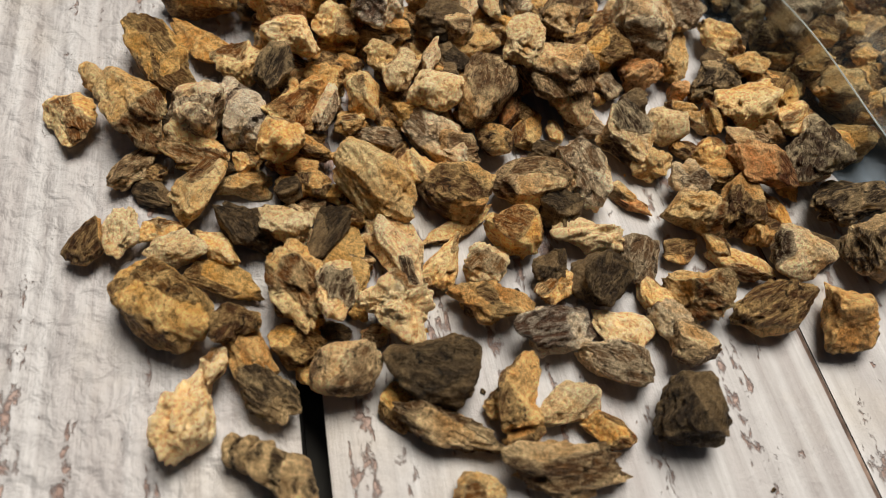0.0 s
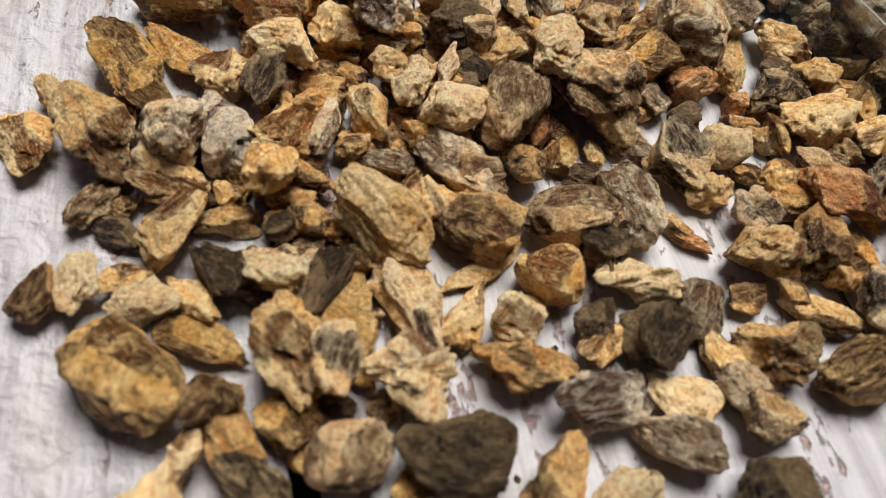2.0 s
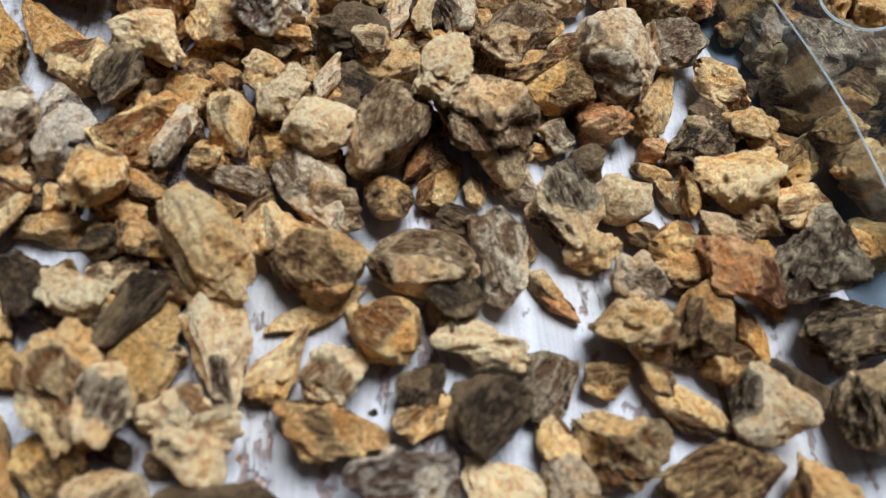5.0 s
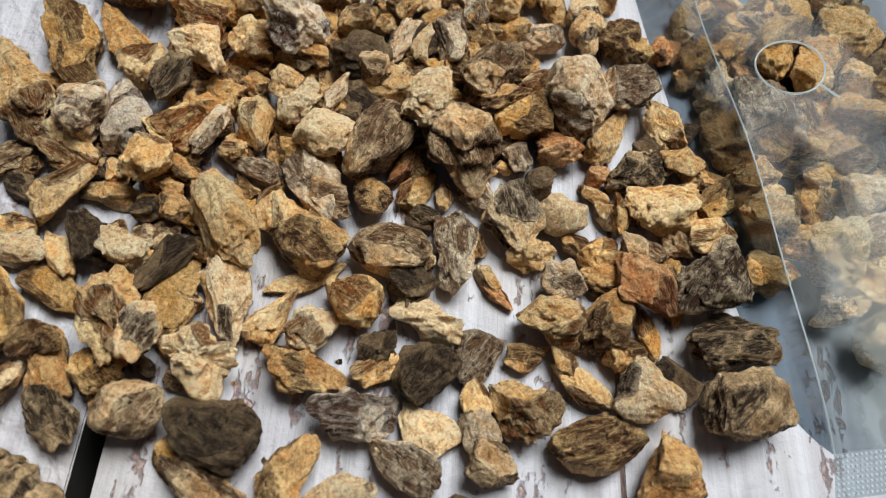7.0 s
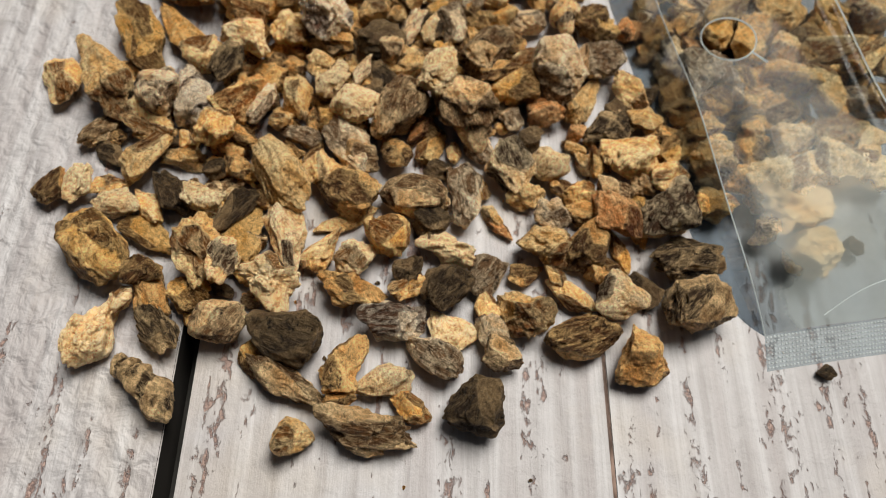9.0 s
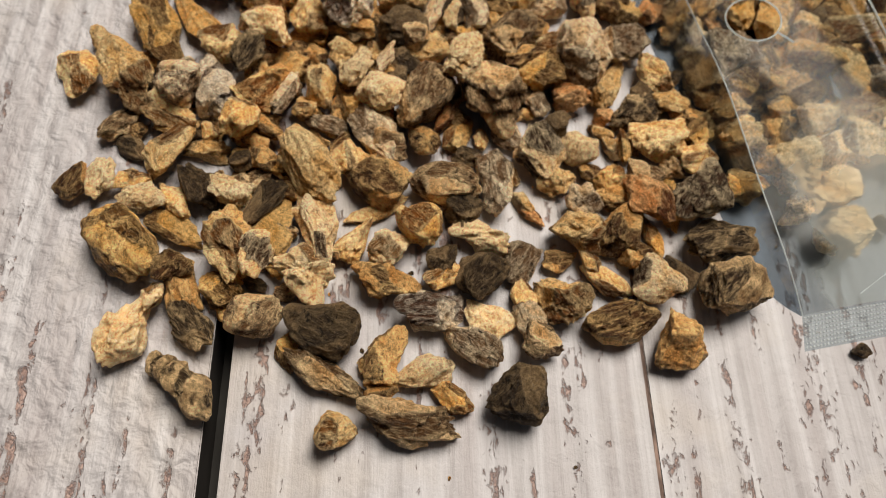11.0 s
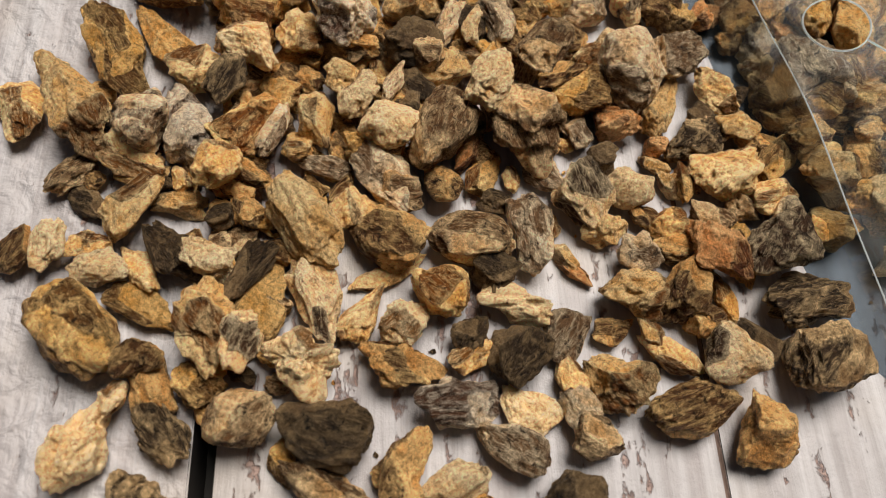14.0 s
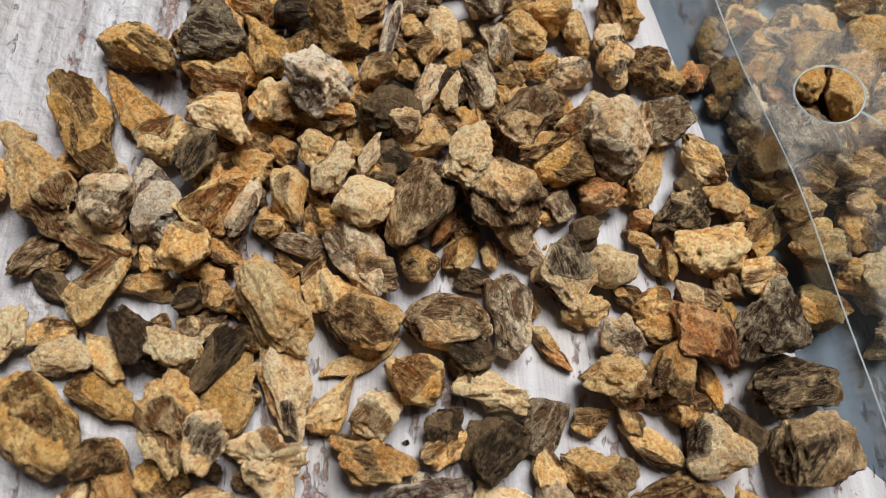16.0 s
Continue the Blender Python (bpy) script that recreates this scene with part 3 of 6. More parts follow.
root_piece(8.0, 97.4, 5.8, 5.1, 5.0, 3.9, 30, "G", "c")
root_piece(-4.7, 68.3, 2.9, 6.2, 4.2, 3.2, 8, "B", "k")
root_piece(6.6, 79.9, 3.2, 6.5, 4.5, 3.5, 29, "Y", "c")
root_piece(8.6, 92.9, 3.5, 6.2, 4.8, 3.7, 356, "D", "c")
root_piece(25.8, 113.0, 3.7, 5.5, 5.4, 4.2, 30, "B", "c")
root_piece(3.3, 112.1, 3.2, 5.6, 5.7, 4.4, 31, "B", "c")
root_piece(60.7, 98.8, 1.8, 5.6, 4.9, 3.8, 355, "G", "c")
root_piece(-7.2, 45.0, 1.1, 11.1, 4.8, 2.3, 5, "Y", "s")
root_piece(-7.1, 86.3, 1.6, 5.8, 4.5, 3.5, 357, "B", "c")
root_piece(44.0, 131.3, 1.9, 7.5, 5.3, 4.1, 41, "R", "k")
root_piece(32.5, 89.4, 1.7, 7.9, 4.3, 3.5, 356, "A", "e")
whole = root_piece(-26.0, 43.6, 1.8, 6.9, 5.0, 3.9, 95, "B", "c")
root_piece(-22.5, 45.9, 2.4, 7.7, 5.2, 4.0, 105, "P", "k", name="broken_end", whole=whole)
root_piece(32.8, 61.9, 1.7, 6.2, 4.7, 3.6, 74, "D", "k")
root_piece(51.9, 90.7, 2.0, 8.1, 5.6, 4.4, 21, "O", "c")
root_piece(33.3, 98.8, 1.6, 6.2, 4.4, 3.4, 322, "A", "c")
root_piece(6.9, 106.2, 3.0, 9.9, 4.2, 3.3, 101, "A", "k")
root_piece(-2.4, 120.0, 3.0, 5.7, 5.6, 4.3, 31, "A", "c")
root_piece(55.3, 125.4, 1.8, 6.0, 5.0, 3.9, 30, "T", "c")
root_piece(26.9, 100.7, 1.5, 6.1, 4.0, 3.1, 304, "P", "c")
root_piece(18.9, 64.6, 0.8, 11.9, 3.5, 1.7, 49, "T", "s")
root_piece(68.8, 80.5, 1.1, 7.5, 4.9, 2.4, 323, "D", "s")
root_piece(56.3, 93.9, 3.1, 7.1, 5.5, 4.3, 357, "G", "c")
root_piece(54.3, 88.0, 1.9, 8.4, 5.1, 4.0, 32, "B", "c")
root_piece(63.9, 103.5, 1.4, 7.2, 3.9, 3.0, 39, "T", "c")
root_piece(-4.4, 93.4, 2.7, 8.0, 4.5, 3.5, 30, "N", "c")
root_piece(8.6, 114.4, 1.8, 6.2, 4.8, 3.7, 54, "Y", "c")
root_piece(18.2, 118.6, 1.8, 5.0, 5.1, 3.9, 30, "O", "c")
root_piece(-16.1, 97.7, 3.0, 4.8, 4.8, 3.7, 30, "Y", "c")
root_piece(-8.9, 78.1, 4.6, 4.8, 4.1, 3.2, 29, "B", "c")
root_piece(1.4, 104.3, 1.6, 7.3, 4.3, 3.3, 325, "D", "c")
root_piece(50.1, 111.0, 1.7, 5.2, 4.6, 3.6, 342, "D", "c")
root_piece(65.0, 115.7, 1.6, 6.0, 4.4, 3.4, 29, "B", "c")
root_piece(46.9, 63.4, 1.5, 6.6, 4.1, 3.2, 308, "T", "c")
root_piece(64.1, 102.0, 3.4, 7.8, 5.1, 4.0, 33, "T", "c")
root_piece(45.1, 102.5, 1.5, 4.3, 4.0, 3.1, 29, "R", "c")
root_piece(31.2, 118.0, 1.7, 5.0, 4.6, 3.6, 30, "P", "c")
root_piece(2.6, 108.6, 1.6, 5.0, 4.5, 3.5, 54, "T", "c")
root_piece(60.5, 118.1, 1.7, 6.7, 4.6, 3.6, 335, "O", "c")
root_piece(-13.6, 62.7, 2.3, 5.4, 3.0, 2.3, 332, "T", "c")
root_piece(19.9, 87.7, 1.3, 8.5, 3.5, 2.8, 90, "R", "e")
root_piece(34.3, 59.7, 1.3, 7.6, 4.1, 2.8, 63, "T", "h")
root_piece(47.9, 90.5, 1.4, 5.0, 3.7, 2.9, 356, "B", "c")
root_piece(1.6, 93.2, 1.4, 5.6, 3.5, 2.7, 308, "T", "c")
root_piece(-2.5, 95.4, 3.8, 5.2, 4.1, 3.2, 30, "B", "c")
root_piece(-6.0, 99.3, 1.6, 6.4, 4.2, 3.3, 54, "Y", "c")
root_piece(-1.5, 74.9, 3.1, 4.0, 3.6, 2.8, 29, "T", "c")
root_piece(7.0, 72.6, 1.2, 5.8, 3.4, 2.6, 82, "B", "c")
root_piece(27.5, 81.8, 1.3, 5.7, 3.5, 2.8, 7, "D", "k")
root_piece(35.3, 82.3, 1.3, 4.9, 3.5, 2.7, 325, "T", "c")
root_piece(21.1, 119.4, 3.2, 5.7, 4.5, 3.5, 30, "O", "c")
root_piece(14.5, 115.9, 4.3, 6.2, 4.0, 3.1, 322, "B", "c")
root_piece(49.1, 128.3, 1.4, 4.9, 4.5, 3.0, 30, "B", "h")
whole = root_piece(58.2, 72.3, 1.5, 9.9, 3.9, 3.2, 347, "T", "e")
root_piece(54.8, 73.9, 2.1, 5.1, 3.1, 2.4, 315, "T", "c", name="stub", whole=whole)
root_piece(62.9, 92.6, 1.3, 11.9, 3.9, 1.9, 302, "Y", "s")
root_piece(15.7, 102.5, 4.0, 5.9, 3.2, 2.5, 99, "O", "c")
root_piece(51.4, 98.3, 2.6, 6.7, 3.0, 2.5, 299, "O", "e")
root_piece(45.9, 136.6, 1.5, 4.5, 4.1, 3.2, 31, "P", "c")
root_piece(27.8, 86.6, 1.0, 4.6, 2.8, 2.1, 305, "T", "c")
root_piece(17.2, 111.6, 3.1, 6.3, 3.2, 2.6, 322, "T", "e")
root_piece(46.2, 99.8, 1.1, 5.3, 3.0, 2.4, 7, "T", "e")
root_piece(49.3, 97.7, 1.1, 6.0, 2.9, 2.4, 332, "T", "e")
root_piece(62.3, 84.3, 1.1, 8.4, 2.9, 2.4, 318, "O", "e")
root_piece(32.4, 96.2, 0.9, 3.0, 2.5, 1.9, 29, "T", "c")
root_piece(39.9, 78.8, 1.0, 5.4, 2.6, 2.2, 326, "T", "e")
root_piece(101.1, 82.8, 1.0, 2.6, 2.7, 2.1, 332, "D", "c")
root_piece(10.6, 102.0, 2.8, 2.3, 2.3, 1.8, 30, "O", "c")
root_piece(41.8, 77.7, 0.8, 6.7, 2.1, 1.7, 353, "R", "e")
root_piece(11.1, 103.0, 2.7, 2.0, 1.9, 1.5, 30, "T", "c")
root_piece(47.5, 116.8, 3.5, 2.0, 1.9, 1.5, 36, "B", "c")
root_piece(5.8, 64.5, 4.9, 15.6, 7.6, 7.0, 330, "T", "c")
root_piece(25.3, 94.0, 5.8, 17.7, 10.4, 8.1, 319, "G", "k+")
root_piece(-30.8, 64.0, 4.8, 15.1, 8.3, 6.4, 337, "T", "k")
root_piece(77.4, 81.0, 3.8, 12.6, 10.6, 8.0, 76, "N", "c")
root_piece(36.1, 110.7, 4.6, 11.0, 11.9, 9.8, 354, "A", "o")
root_piece(-11.9, 38.4, 3.5, 15.0, 9.1, 7.5, 332, "Y", "o")
root_piece(15.8, 87.2, 5.7, 15.3, 8.6, 7.1, 95, "G", "o")
root_piece(56.5, 102.7, 3.2, 12.6, 8.9, 6.9, 53, "T", "c")
whole = root_piece(16.2, 68.6, 3.0, 10.9, 8.1, 6.3, 358, "B", "c+")
root_piece(16.8, 71.4, 3.6, 8.0, 2.4, 2.0, 343, "O", "e", name="ridge", whole=whole)
root_piece(-5.9, 96.8, 7.5, 10.6, 9.7, 7.6, 60, "W", "k")
root_piece(-17.2, 69.7, 3.1, 13.1, 7.4, 6.5, 319, "W", "r")
root_piece(22.0, 41.9, 3.2, 12.0, 8.8, 6.8, 11, "D", "o")
root_piece(-23.3, 95.1, 7.9, 11.5, 9.6, 7.5, 7, "M", "c")
root_piece(38.9, 87.4, 3.1, 10.9, 8.4, 6.5, 323, "M", "c-")
whole = root_piece(26.7, 74.2, 3.0, 12.0, 7.8, 6.5, 18, "G", "o")
root_piece(31.7, 75.7, 3.6, 3.4, 2.4, 1.9, 306, "P", "c", name="broken_end", whole=whole)
root_piece(12.8, 56.1, 2.5, 13.5, 6.9, 5.3, 316, "M", "c-")
root_piece(-22.1, 67.0, 5.6, 10.1, 7.7, 6.7, 100, "A", "r")
whole = root_piece(11.4, 77.1, 2.4, 13.8, 7.6, 5.2, 342, "A", "h")
root_piece(14.9, 75.7, 3.0, 6.4, 6.4, 4.3, 29, "G", "h", name="cup", whole=whole)
root_piece(2.8, 46.3, 5.1, 12.7, 7.8, 6.1, 325, "T", "k")
root_piece(15.2, 47.1, 4.7, 10.7, 8.7, 6.7, 21, "P", "k+")
root_piece(22.8, 107.8, 6.0, 12.4, 7.4, 5.8, 89, "G", "c")
root_piece(-8.3, 65.8, 6.1, 7.8, 6.6, 5.1, 96, "T", "c")
root_piece(-2.6, 54.3, 4.6, 8.1, 5.7, 4.5, 350, "P", "k")
root_piece(58.4, 88.9, 5.0, 11.7, 8.7, 4.2, 323, "R", "s-")
root_piece(34.2, 79.5, 2.3, 12.5, 6.3, 4.9, 305, "A", "c")
root_piece(65.9, 75.1, 3.0, 8.3, 8.2, 6.3, 10, "M", "c")
root_piece(-16.6, 57.3, 2.3, 13.4, 6.0, 5.0, 89, "T", "e-")
root_piece(-17.4, 98.4, 6.1, 10.9, 6.3, 4.3, 327, "Y", "h")
root_piece(-15.6, 78.0, 5.3, 8.0, 6.0, 4.7, 88, "N", "k")
root_piece(30.6, 127.4, 2.7, 13.0, 6.6, 5.8, 300, "M", "r")
root_piece(-15.1, 46.7, 1.8, 8.6, 5.0, 3.9, 34, "P", "c")
root_piece(1.9, 86.4, 4.5, 8.9, 5.2, 4.0, 94, "P", "c")
root_piece(2.6, 55.0, 3.8, 12.2, 4.7, 2.3, 88, "D", "s+")
root_piece(7.9, 46.1, 7.3, 7.8, 5.6, 3.8, 99, "M", "h")
root_piece(-12.0, 59.7, 1.5, 7.7, 4.1, 3.2, 23, "T", "c")
root_piece(2.6, 74.5, 1.4, 8.1, 3.7, 3.0, 13, "A", "e")
root_piece(27.0, 104.6, 6.0, 8.8, 3.5, 1.7, 56, "B", "s")
root_piece(-41.0, 68.9, 1.8, 4.5, 5.0, 3.9, 34, "T", "c")
root_piece(50.2, 71.7, 1.2, 6.6, 3.9, 2.6, 32, "B", "h")
root_piece(11.2, 106.0, 5.7, 6.9, 3.2, 2.5, 104, "P", "c")
root_piece(5.5, 90.7, 5.1, 7.3, 2.8, 2.3, 93, "A", "e")
root_piece(-3.0, 112.6, 4.3, 13.0, 2.6, 2.2, 107, "W", "e")
root_piece(9.0, 83.5, 5.5, 8.8, 7.5, 6.2, 2, "P", "o")
root_piece(19.1, 95.9, 8.9, 10.8, 6.6, 5.1, 81, "P", "c")

# small fragments under and between the pieces
fragments = []
root_piece(5.5, 41.4, 1.6, 4.6, 4.3, 3.3, 264, "O", "k", rest=fragments)
root_piece(-7.8, 65.3, 1.7, 6.8, 4.6, 3.5, 355, "O", "k", rest=fragments)
root_piece(-5.6, 61.4, 1.6, 5.5, 4.3, 3.3, 337, "B", "k", rest=fragments)
root_piece(-29.8, 105.1, 1.9, 9.4, 5.2, 4.1, 304, "O", "k", rest=fragments)
root_piece(-14.4, 77.3, 1.7, 7.4, 4.6, 3.6, 328, "O", "c", rest=fragments)
root_piece(-27.3, 100.9, 2.3, 7.0, 6.3, 4.9, 21, "B", "k", rest=fragments)
root_piece(-10.0, 69.3, 1.8, 5.3, 4.9, 3.8, 246, "Y", "c", rest=fragments)
root_piece(-16.5, 81.2, 2.0, 5.9, 5.4, 4.2, 230, "B", "c", rest=fragments)
root_piece(-31.9, 70.4, 1.7, 4.8, 4.5, 3.5, 3, "B", "k", rest=fragments)
root_piece(-17.7, 120.2, 1.9, 5.8, 5.3, 4.1, 279, "G", "c", rest=fragments)
root_piece(-1.0, 97.6, 1.8, 6.7, 5.0, 3.9, 341, "D", "c", rest=fragments)
root_piece(-2.4, 115.4, 2.2, 6.6, 5.9, 4.6, 233, "B", "k", rest=fragments)
root_piece(-1.6, 112.0, 1.8, 7.7, 4.9, 3.8, 285, "G", "c", rest=fragments)
root_piece(-21.7, 113.7, 2.1, 5.1, 5.7, 4.5, 257, "Y", "k", rest=fragments)
root_piece(10.6, 82.1, 1.6, 4.7, 4.4, 3.4, 324, "B", "k", rest=fragments)
root_piece(-18.8, 85.3, 1.8, 6.8, 4.8, 3.8, 355, "O", "c", rest=fragments)
root_piece(-29.3, 125.0, 2.2, 5.7, 5.9, 4.6, 264, "Y", "c", rest=fragments)
root_piece(-29.2, 95.4, 2.0, 4.9, 5.5, 4.3, 256, "B", "c", rest=fragments)
root_piece(3.0, 146.0, 2.5, 5.8, 6.9, 5.4, 346, "B", "c", rest=fragments)
root_piece(16.4, 132.6, 1.9, 9.0, 5.3, 4.1, 298, "G", "c", rest=fragments)
root_piece(1.0, 49.4, 1.5, 5.1, 4.0, 3.1, 268, "G", "c", rest=fragments)
root_piece(14.5, 49.2, 1.3, 4.9, 3.6, 2.8, 356, "B", "c", rest=fragments)
root_piece(-9.4, 90.4, 1.7, 5.3, 4.6, 3.5, 322, "Y", "k", rest=fragments)
root_piece(-18.6, 59.8, 1.6, 4.4, 4.5, 3.5, 263, "G", "c", rest=fragments)
root_piece(-22.0, 109.7, 2.2, 6.6, 6.1, 4.7, 230, "Y", "c", rest=fragments)
root_piece(-9.9, 85.7, 1.9, 6.0, 5.1, 4.0, 25, "B", "c", rest=fragments)
root_piece(1.7, 134.4, 2.0, 9.7, 5.4, 4.2, 271, "D", "c", rest=fragments)
root_piece(12.4, 131.7, 2.4, 5.6, 6.5, 5.1, 5, "G", "c", rest=fragments)
root_piece(-7.8, 111.8, 2.2, 6.9, 6.0, 4.6, 15, "B", "k", rest=fragments)
root_piece(14.2, 144.0, 2.6, 4.9, 7.0, 5.5, 16, "B", "c", rest=fragments)
root_piece(-4.4, 124.7, 2.4, 5.9, 6.4, 5.0, 17, "Y", "c", rest=fragments)
root_piece(-0.5, 88.1, 1.8, 5.5, 5.1, 3.9, 211, "G", "k", rest=fragments)
root_piece(-26.9, 127.3, 1.9, 7.8, 5.1, 4.0, 299, "B", "c", rest=fragments)
root_piece(16.8, 103.3, 1.9, 6.4, 5.2, 4.1, 219, "G", "c", rest=fragments)
root_piece(29.1, 101.3, 1.7, 6.7, 4.8, 3.7, 313, "D", "c", rest=fragments)
root_piece(-20.2, 100.0, 1.7, 5.4, 4.7, 3.7, 322, "Y", "c", rest=fragments)
root_piece(-2.0, 101.0, 1.8, 5.3, 5.0, 3.9, 336, "B", "c", rest=fragments)
root_piece(3.3, 133.0, 3.7, 6.0, 5.2, 4.0, 270, "B", "c", rest=fragments)
root_piece(13.6, 124.9, 2.3, 6.2, 6.2, 4.8, 8, "B", "k", rest=fragments)
root_piece(5.7, 135.4, 2.1, 5.9, 5.7, 4.5, 250, "B", "c", rest=fragments)
root_piece(18.6, 141.9, 2.0, 5.9, 5.5, 4.2, 304, "G", "k", rest=fragments)
root_piece(19.2, 113.7, 1.9, 5.3, 5.3, 4.1, 233, "B", "c", rest=fragments)
root_piece(0.8, 63.5, 1.4, 4.2, 4.0, 3.1, 357, "Y", "k", rest=fragments)
root_piece(17.8, 108.6, 1.9, 5.4, 5.1, 4.0, 332, "B", "c", rest=fragments)
root_piece(17.2, 89.7, 1.7, 4.7, 4.6, 3.6, 234, "D", "c", rest=fragments)
root_piece(12.4, 141.5, 2.3, 8.4, 6.2, 4.8, 233, "B", "c", rest=fragments)
root_piece(-25.4, 97.2, 1.8, 7.1, 5.0, 3.9, 269, "Y", "c", rest=fragments)
root_piece(8.2, 53.2, 1.4, 3.9, 3.7, 2.9, 296, "B", "c", rest=fragments)
root_piece(-21.0, 89.2, 1.9, 6.8, 5.2, 4.0, 20, "O", "c", rest=fragments)
root_piece(5.3, 48.8, 1.4, 3.4, 3.8, 2.9, 278, "Y", "c", rest=fragments)
root_piece(10.6, 108.8, 2.0, 5.5, 5.5, 4.3, 29, "B", "c", rest=fragments)
root_piece(-30.6, 107.7, 3.9, 6.4, 5.8, 4.5, 14, "O", "c", rest=fragments)
root_piece(-2.5, 76.6, 1.6, 5.6, 4.5, 3.5, 253, "B", "k", rest=fragments)
root_piece(-23.0, 124.8, 1.9, 8.5, 5.2, 4.0, 278, "G", "k", rest=fragments)
root_piece(-26.5, 110.7, 1.7, 8.4, 4.7, 3.6, 306, "B", "k", rest=fragments)
root_piece(3.1, 45.4, 1.2, 4.9, 3.4, 2.6, 326, "B", "k", rest=fragments)
root_piece(6.8, 127.5, 1.9, 8.0, 5.1, 4.0, 310, "Y", "k", rest=fragments)
root_piece(-3.5, 57.4, 1.4, 5.1, 3.9, 3.0, 286, "G", "k", rest=fragments)
root_piece(-11.2, 69.8, 3.2, 4.4, 3.8, 3.0, 325, "B", "k", rest=fragments)
root_piece(8.0, 79.3, 1.5, 6.6, 4.1, 3.2, 318, "G", "c", rest=fragments)
root_piece(7.8, 89.2, 1.7, 6.3, 4.7, 3.6, 360, "G", "k", rest=fragments)
root_piece(23.5, 159.1, 2.3, 6.0, 6.3, 4.9, 235, "B", "k", rest=fragments)
root_piece(-23.3, 93.2, 1.7, 6.7, 4.8, 3.7, 350, "O", "k", rest=fragments)
root_piece(-20.3, 85.8, 3.7, 5.1, 5.0, 3.9, 26, "G", "k", rest=fragments)
root_piece(-6.7, 77.9, 1.7, 4.4, 4.6, 3.6, 28, "G", "c", rest=fragments)
root_piece(-0.3, 87.4, 3.6, 5.1, 4.4, 3.4, 345, "G", "k", rest=fragments)
root_piece(13.7, 44.6, 1.2, 3.9, 3.3, 2.6, 13, "G", "k", rest=fragments)
root_piece(17.8, 106.9, 3.6, 6.6, 5.2, 4.0, 9, "B", "c", rest=fragments)
root_piece(-9.3, 73.7, 1.6, 6.1, 4.4, 3.4, 261, "G", "c", rest=fragments)
root_piece(4.4, 99.1, 1.9, 6.7, 5.1, 4.0, 26, "B", "c", rest=fragments)
root_piece(-3.7, 128.1, 1.9, 8.2, 5.3, 4.1, 324, "B", "k", rest=fragments)
root_piece(6.9, 87.0, 1.6, 5.8, 4.3, 3.3, 268, "G", "c", rest=fragments)
root_piece(3.2, 47.3, 1.7, 5.1, 3.4, 2.7, 313, "B", "c", rest=fragments)
root_piece(26.4, 111.9, 1.7, 6.2, 4.7, 3.7, 311, "D", "c", rest=fragments)
root_piece(-34.6, 105.9, 1.7, 5.5, 4.6, 3.5, 321, "G", "k", rest=fragments)
root_piece(2.2, 44.0, 1.2, 4.9, 3.3, 2.5, 326, "B", "k", rest=fragments)
root_piece(-6.9, 103.9, 1.7, 7.1, 4.6, 3.6, 325, "Y", "c", rest=fragments)
root_piece(12.9, 121.4, 1.7, 6.2, 4.6, 3.6, 286, "B", "k", rest=fragments)
root_piece(7.5, 147.7, 1.9, 7.7, 5.3, 4.1, 303, "G", "k", rest=fragments)
root_piece(7.6, 37.3, 1.1, 5.6, 3.1, 2.4, 329, "O", "c", rest=fragments)
root_piece(-19.6, 95.1, 1.8, 6.3, 5.0, 3.9, 7, "G", "c", rest=fragments)
root_piece(53.5, 117.9, 1.9, 4.3, 5.1, 4.0, 20, "D", "k", rest=fragments)
root_piece(-1.6, 88.5, 3.7, 5.9, 4.7, 3.7, 29, "B", "c", rest=fragments)
root_piece(-8.2, 96.8, 1.6, 4.9, 4.4, 3.4, 279, "G", "c", rest=fragments)
root_piece(-23.5, 64.3, 1.4, 4.3, 3.9, 3.0, 294, "D", "k", rest=fragments)
root_piece(-0.1, 129.0, 2.2, 5.7, 6.1, 4.8, 29, "B", "c", rest=fragments)
root_piece(10.5, 108.0, 3.6, 6.6, 4.5, 3.5, 312, "D", "c", rest=fragments)
root_piece(-5.2, 60.3, 3.1, 3.9, 3.9, 3.0, 209, "D", "c", rest=fragments)
root_piece(-1.8, 59.4, 1.4, 5.6, 4.0, 3.1, 255, "G", "c", rest=fragments)
root_piece(0.9, 111.6, 1.7, 7.0, 4.7, 3.7, 321, "B", "c", rest=fragments)
root_piece(22.7, 108.5, 1.9, 6.7, 5.1, 4.0, 2, "D", "k", rest=fragments)
root_piece(-1.3, 53.4, 1.4, 5.2, 3.8, 2.9, 224, "O", "k", rest=fragments)
root_piece(-11.9, 116.4, 1.7, 6.4, 4.7, 3.7, 318, "B", "c", rest=fragments)
root_piece(-22.8, 67.5, 1.4, 6.9, 3.7, 2.9, 308, "Y", "k", rest=fragments)
root_piece(-20.9, 119.6, 1.8, 7.5, 4.9, 3.8, 276, "B", "k", rest=fragments)
root_piece(23.5, 145.6, 2.1, 8.4, 5.7, 4.4, 235, "G", "k", rest=fragments)
root_piece(-17.5, 95.2, 3.3, 6.5, 4.6, 3.6, 352, "Y", "c", rest=fragments)
root_piece(10.7, 102.5, 1.6, 5.4, 4.4, 3.4, 265, "B", "c", rest=fragments)
root_piece(-12.1, 88.1, 1.6, 5.5, 4.4, 3.4, 352, "B", "c", rest=fragments)
root_piece(-9.3, 97.0, 3.3, 4.7, 4.7, 3.7, 248, "Y", "c", rest=fragments)
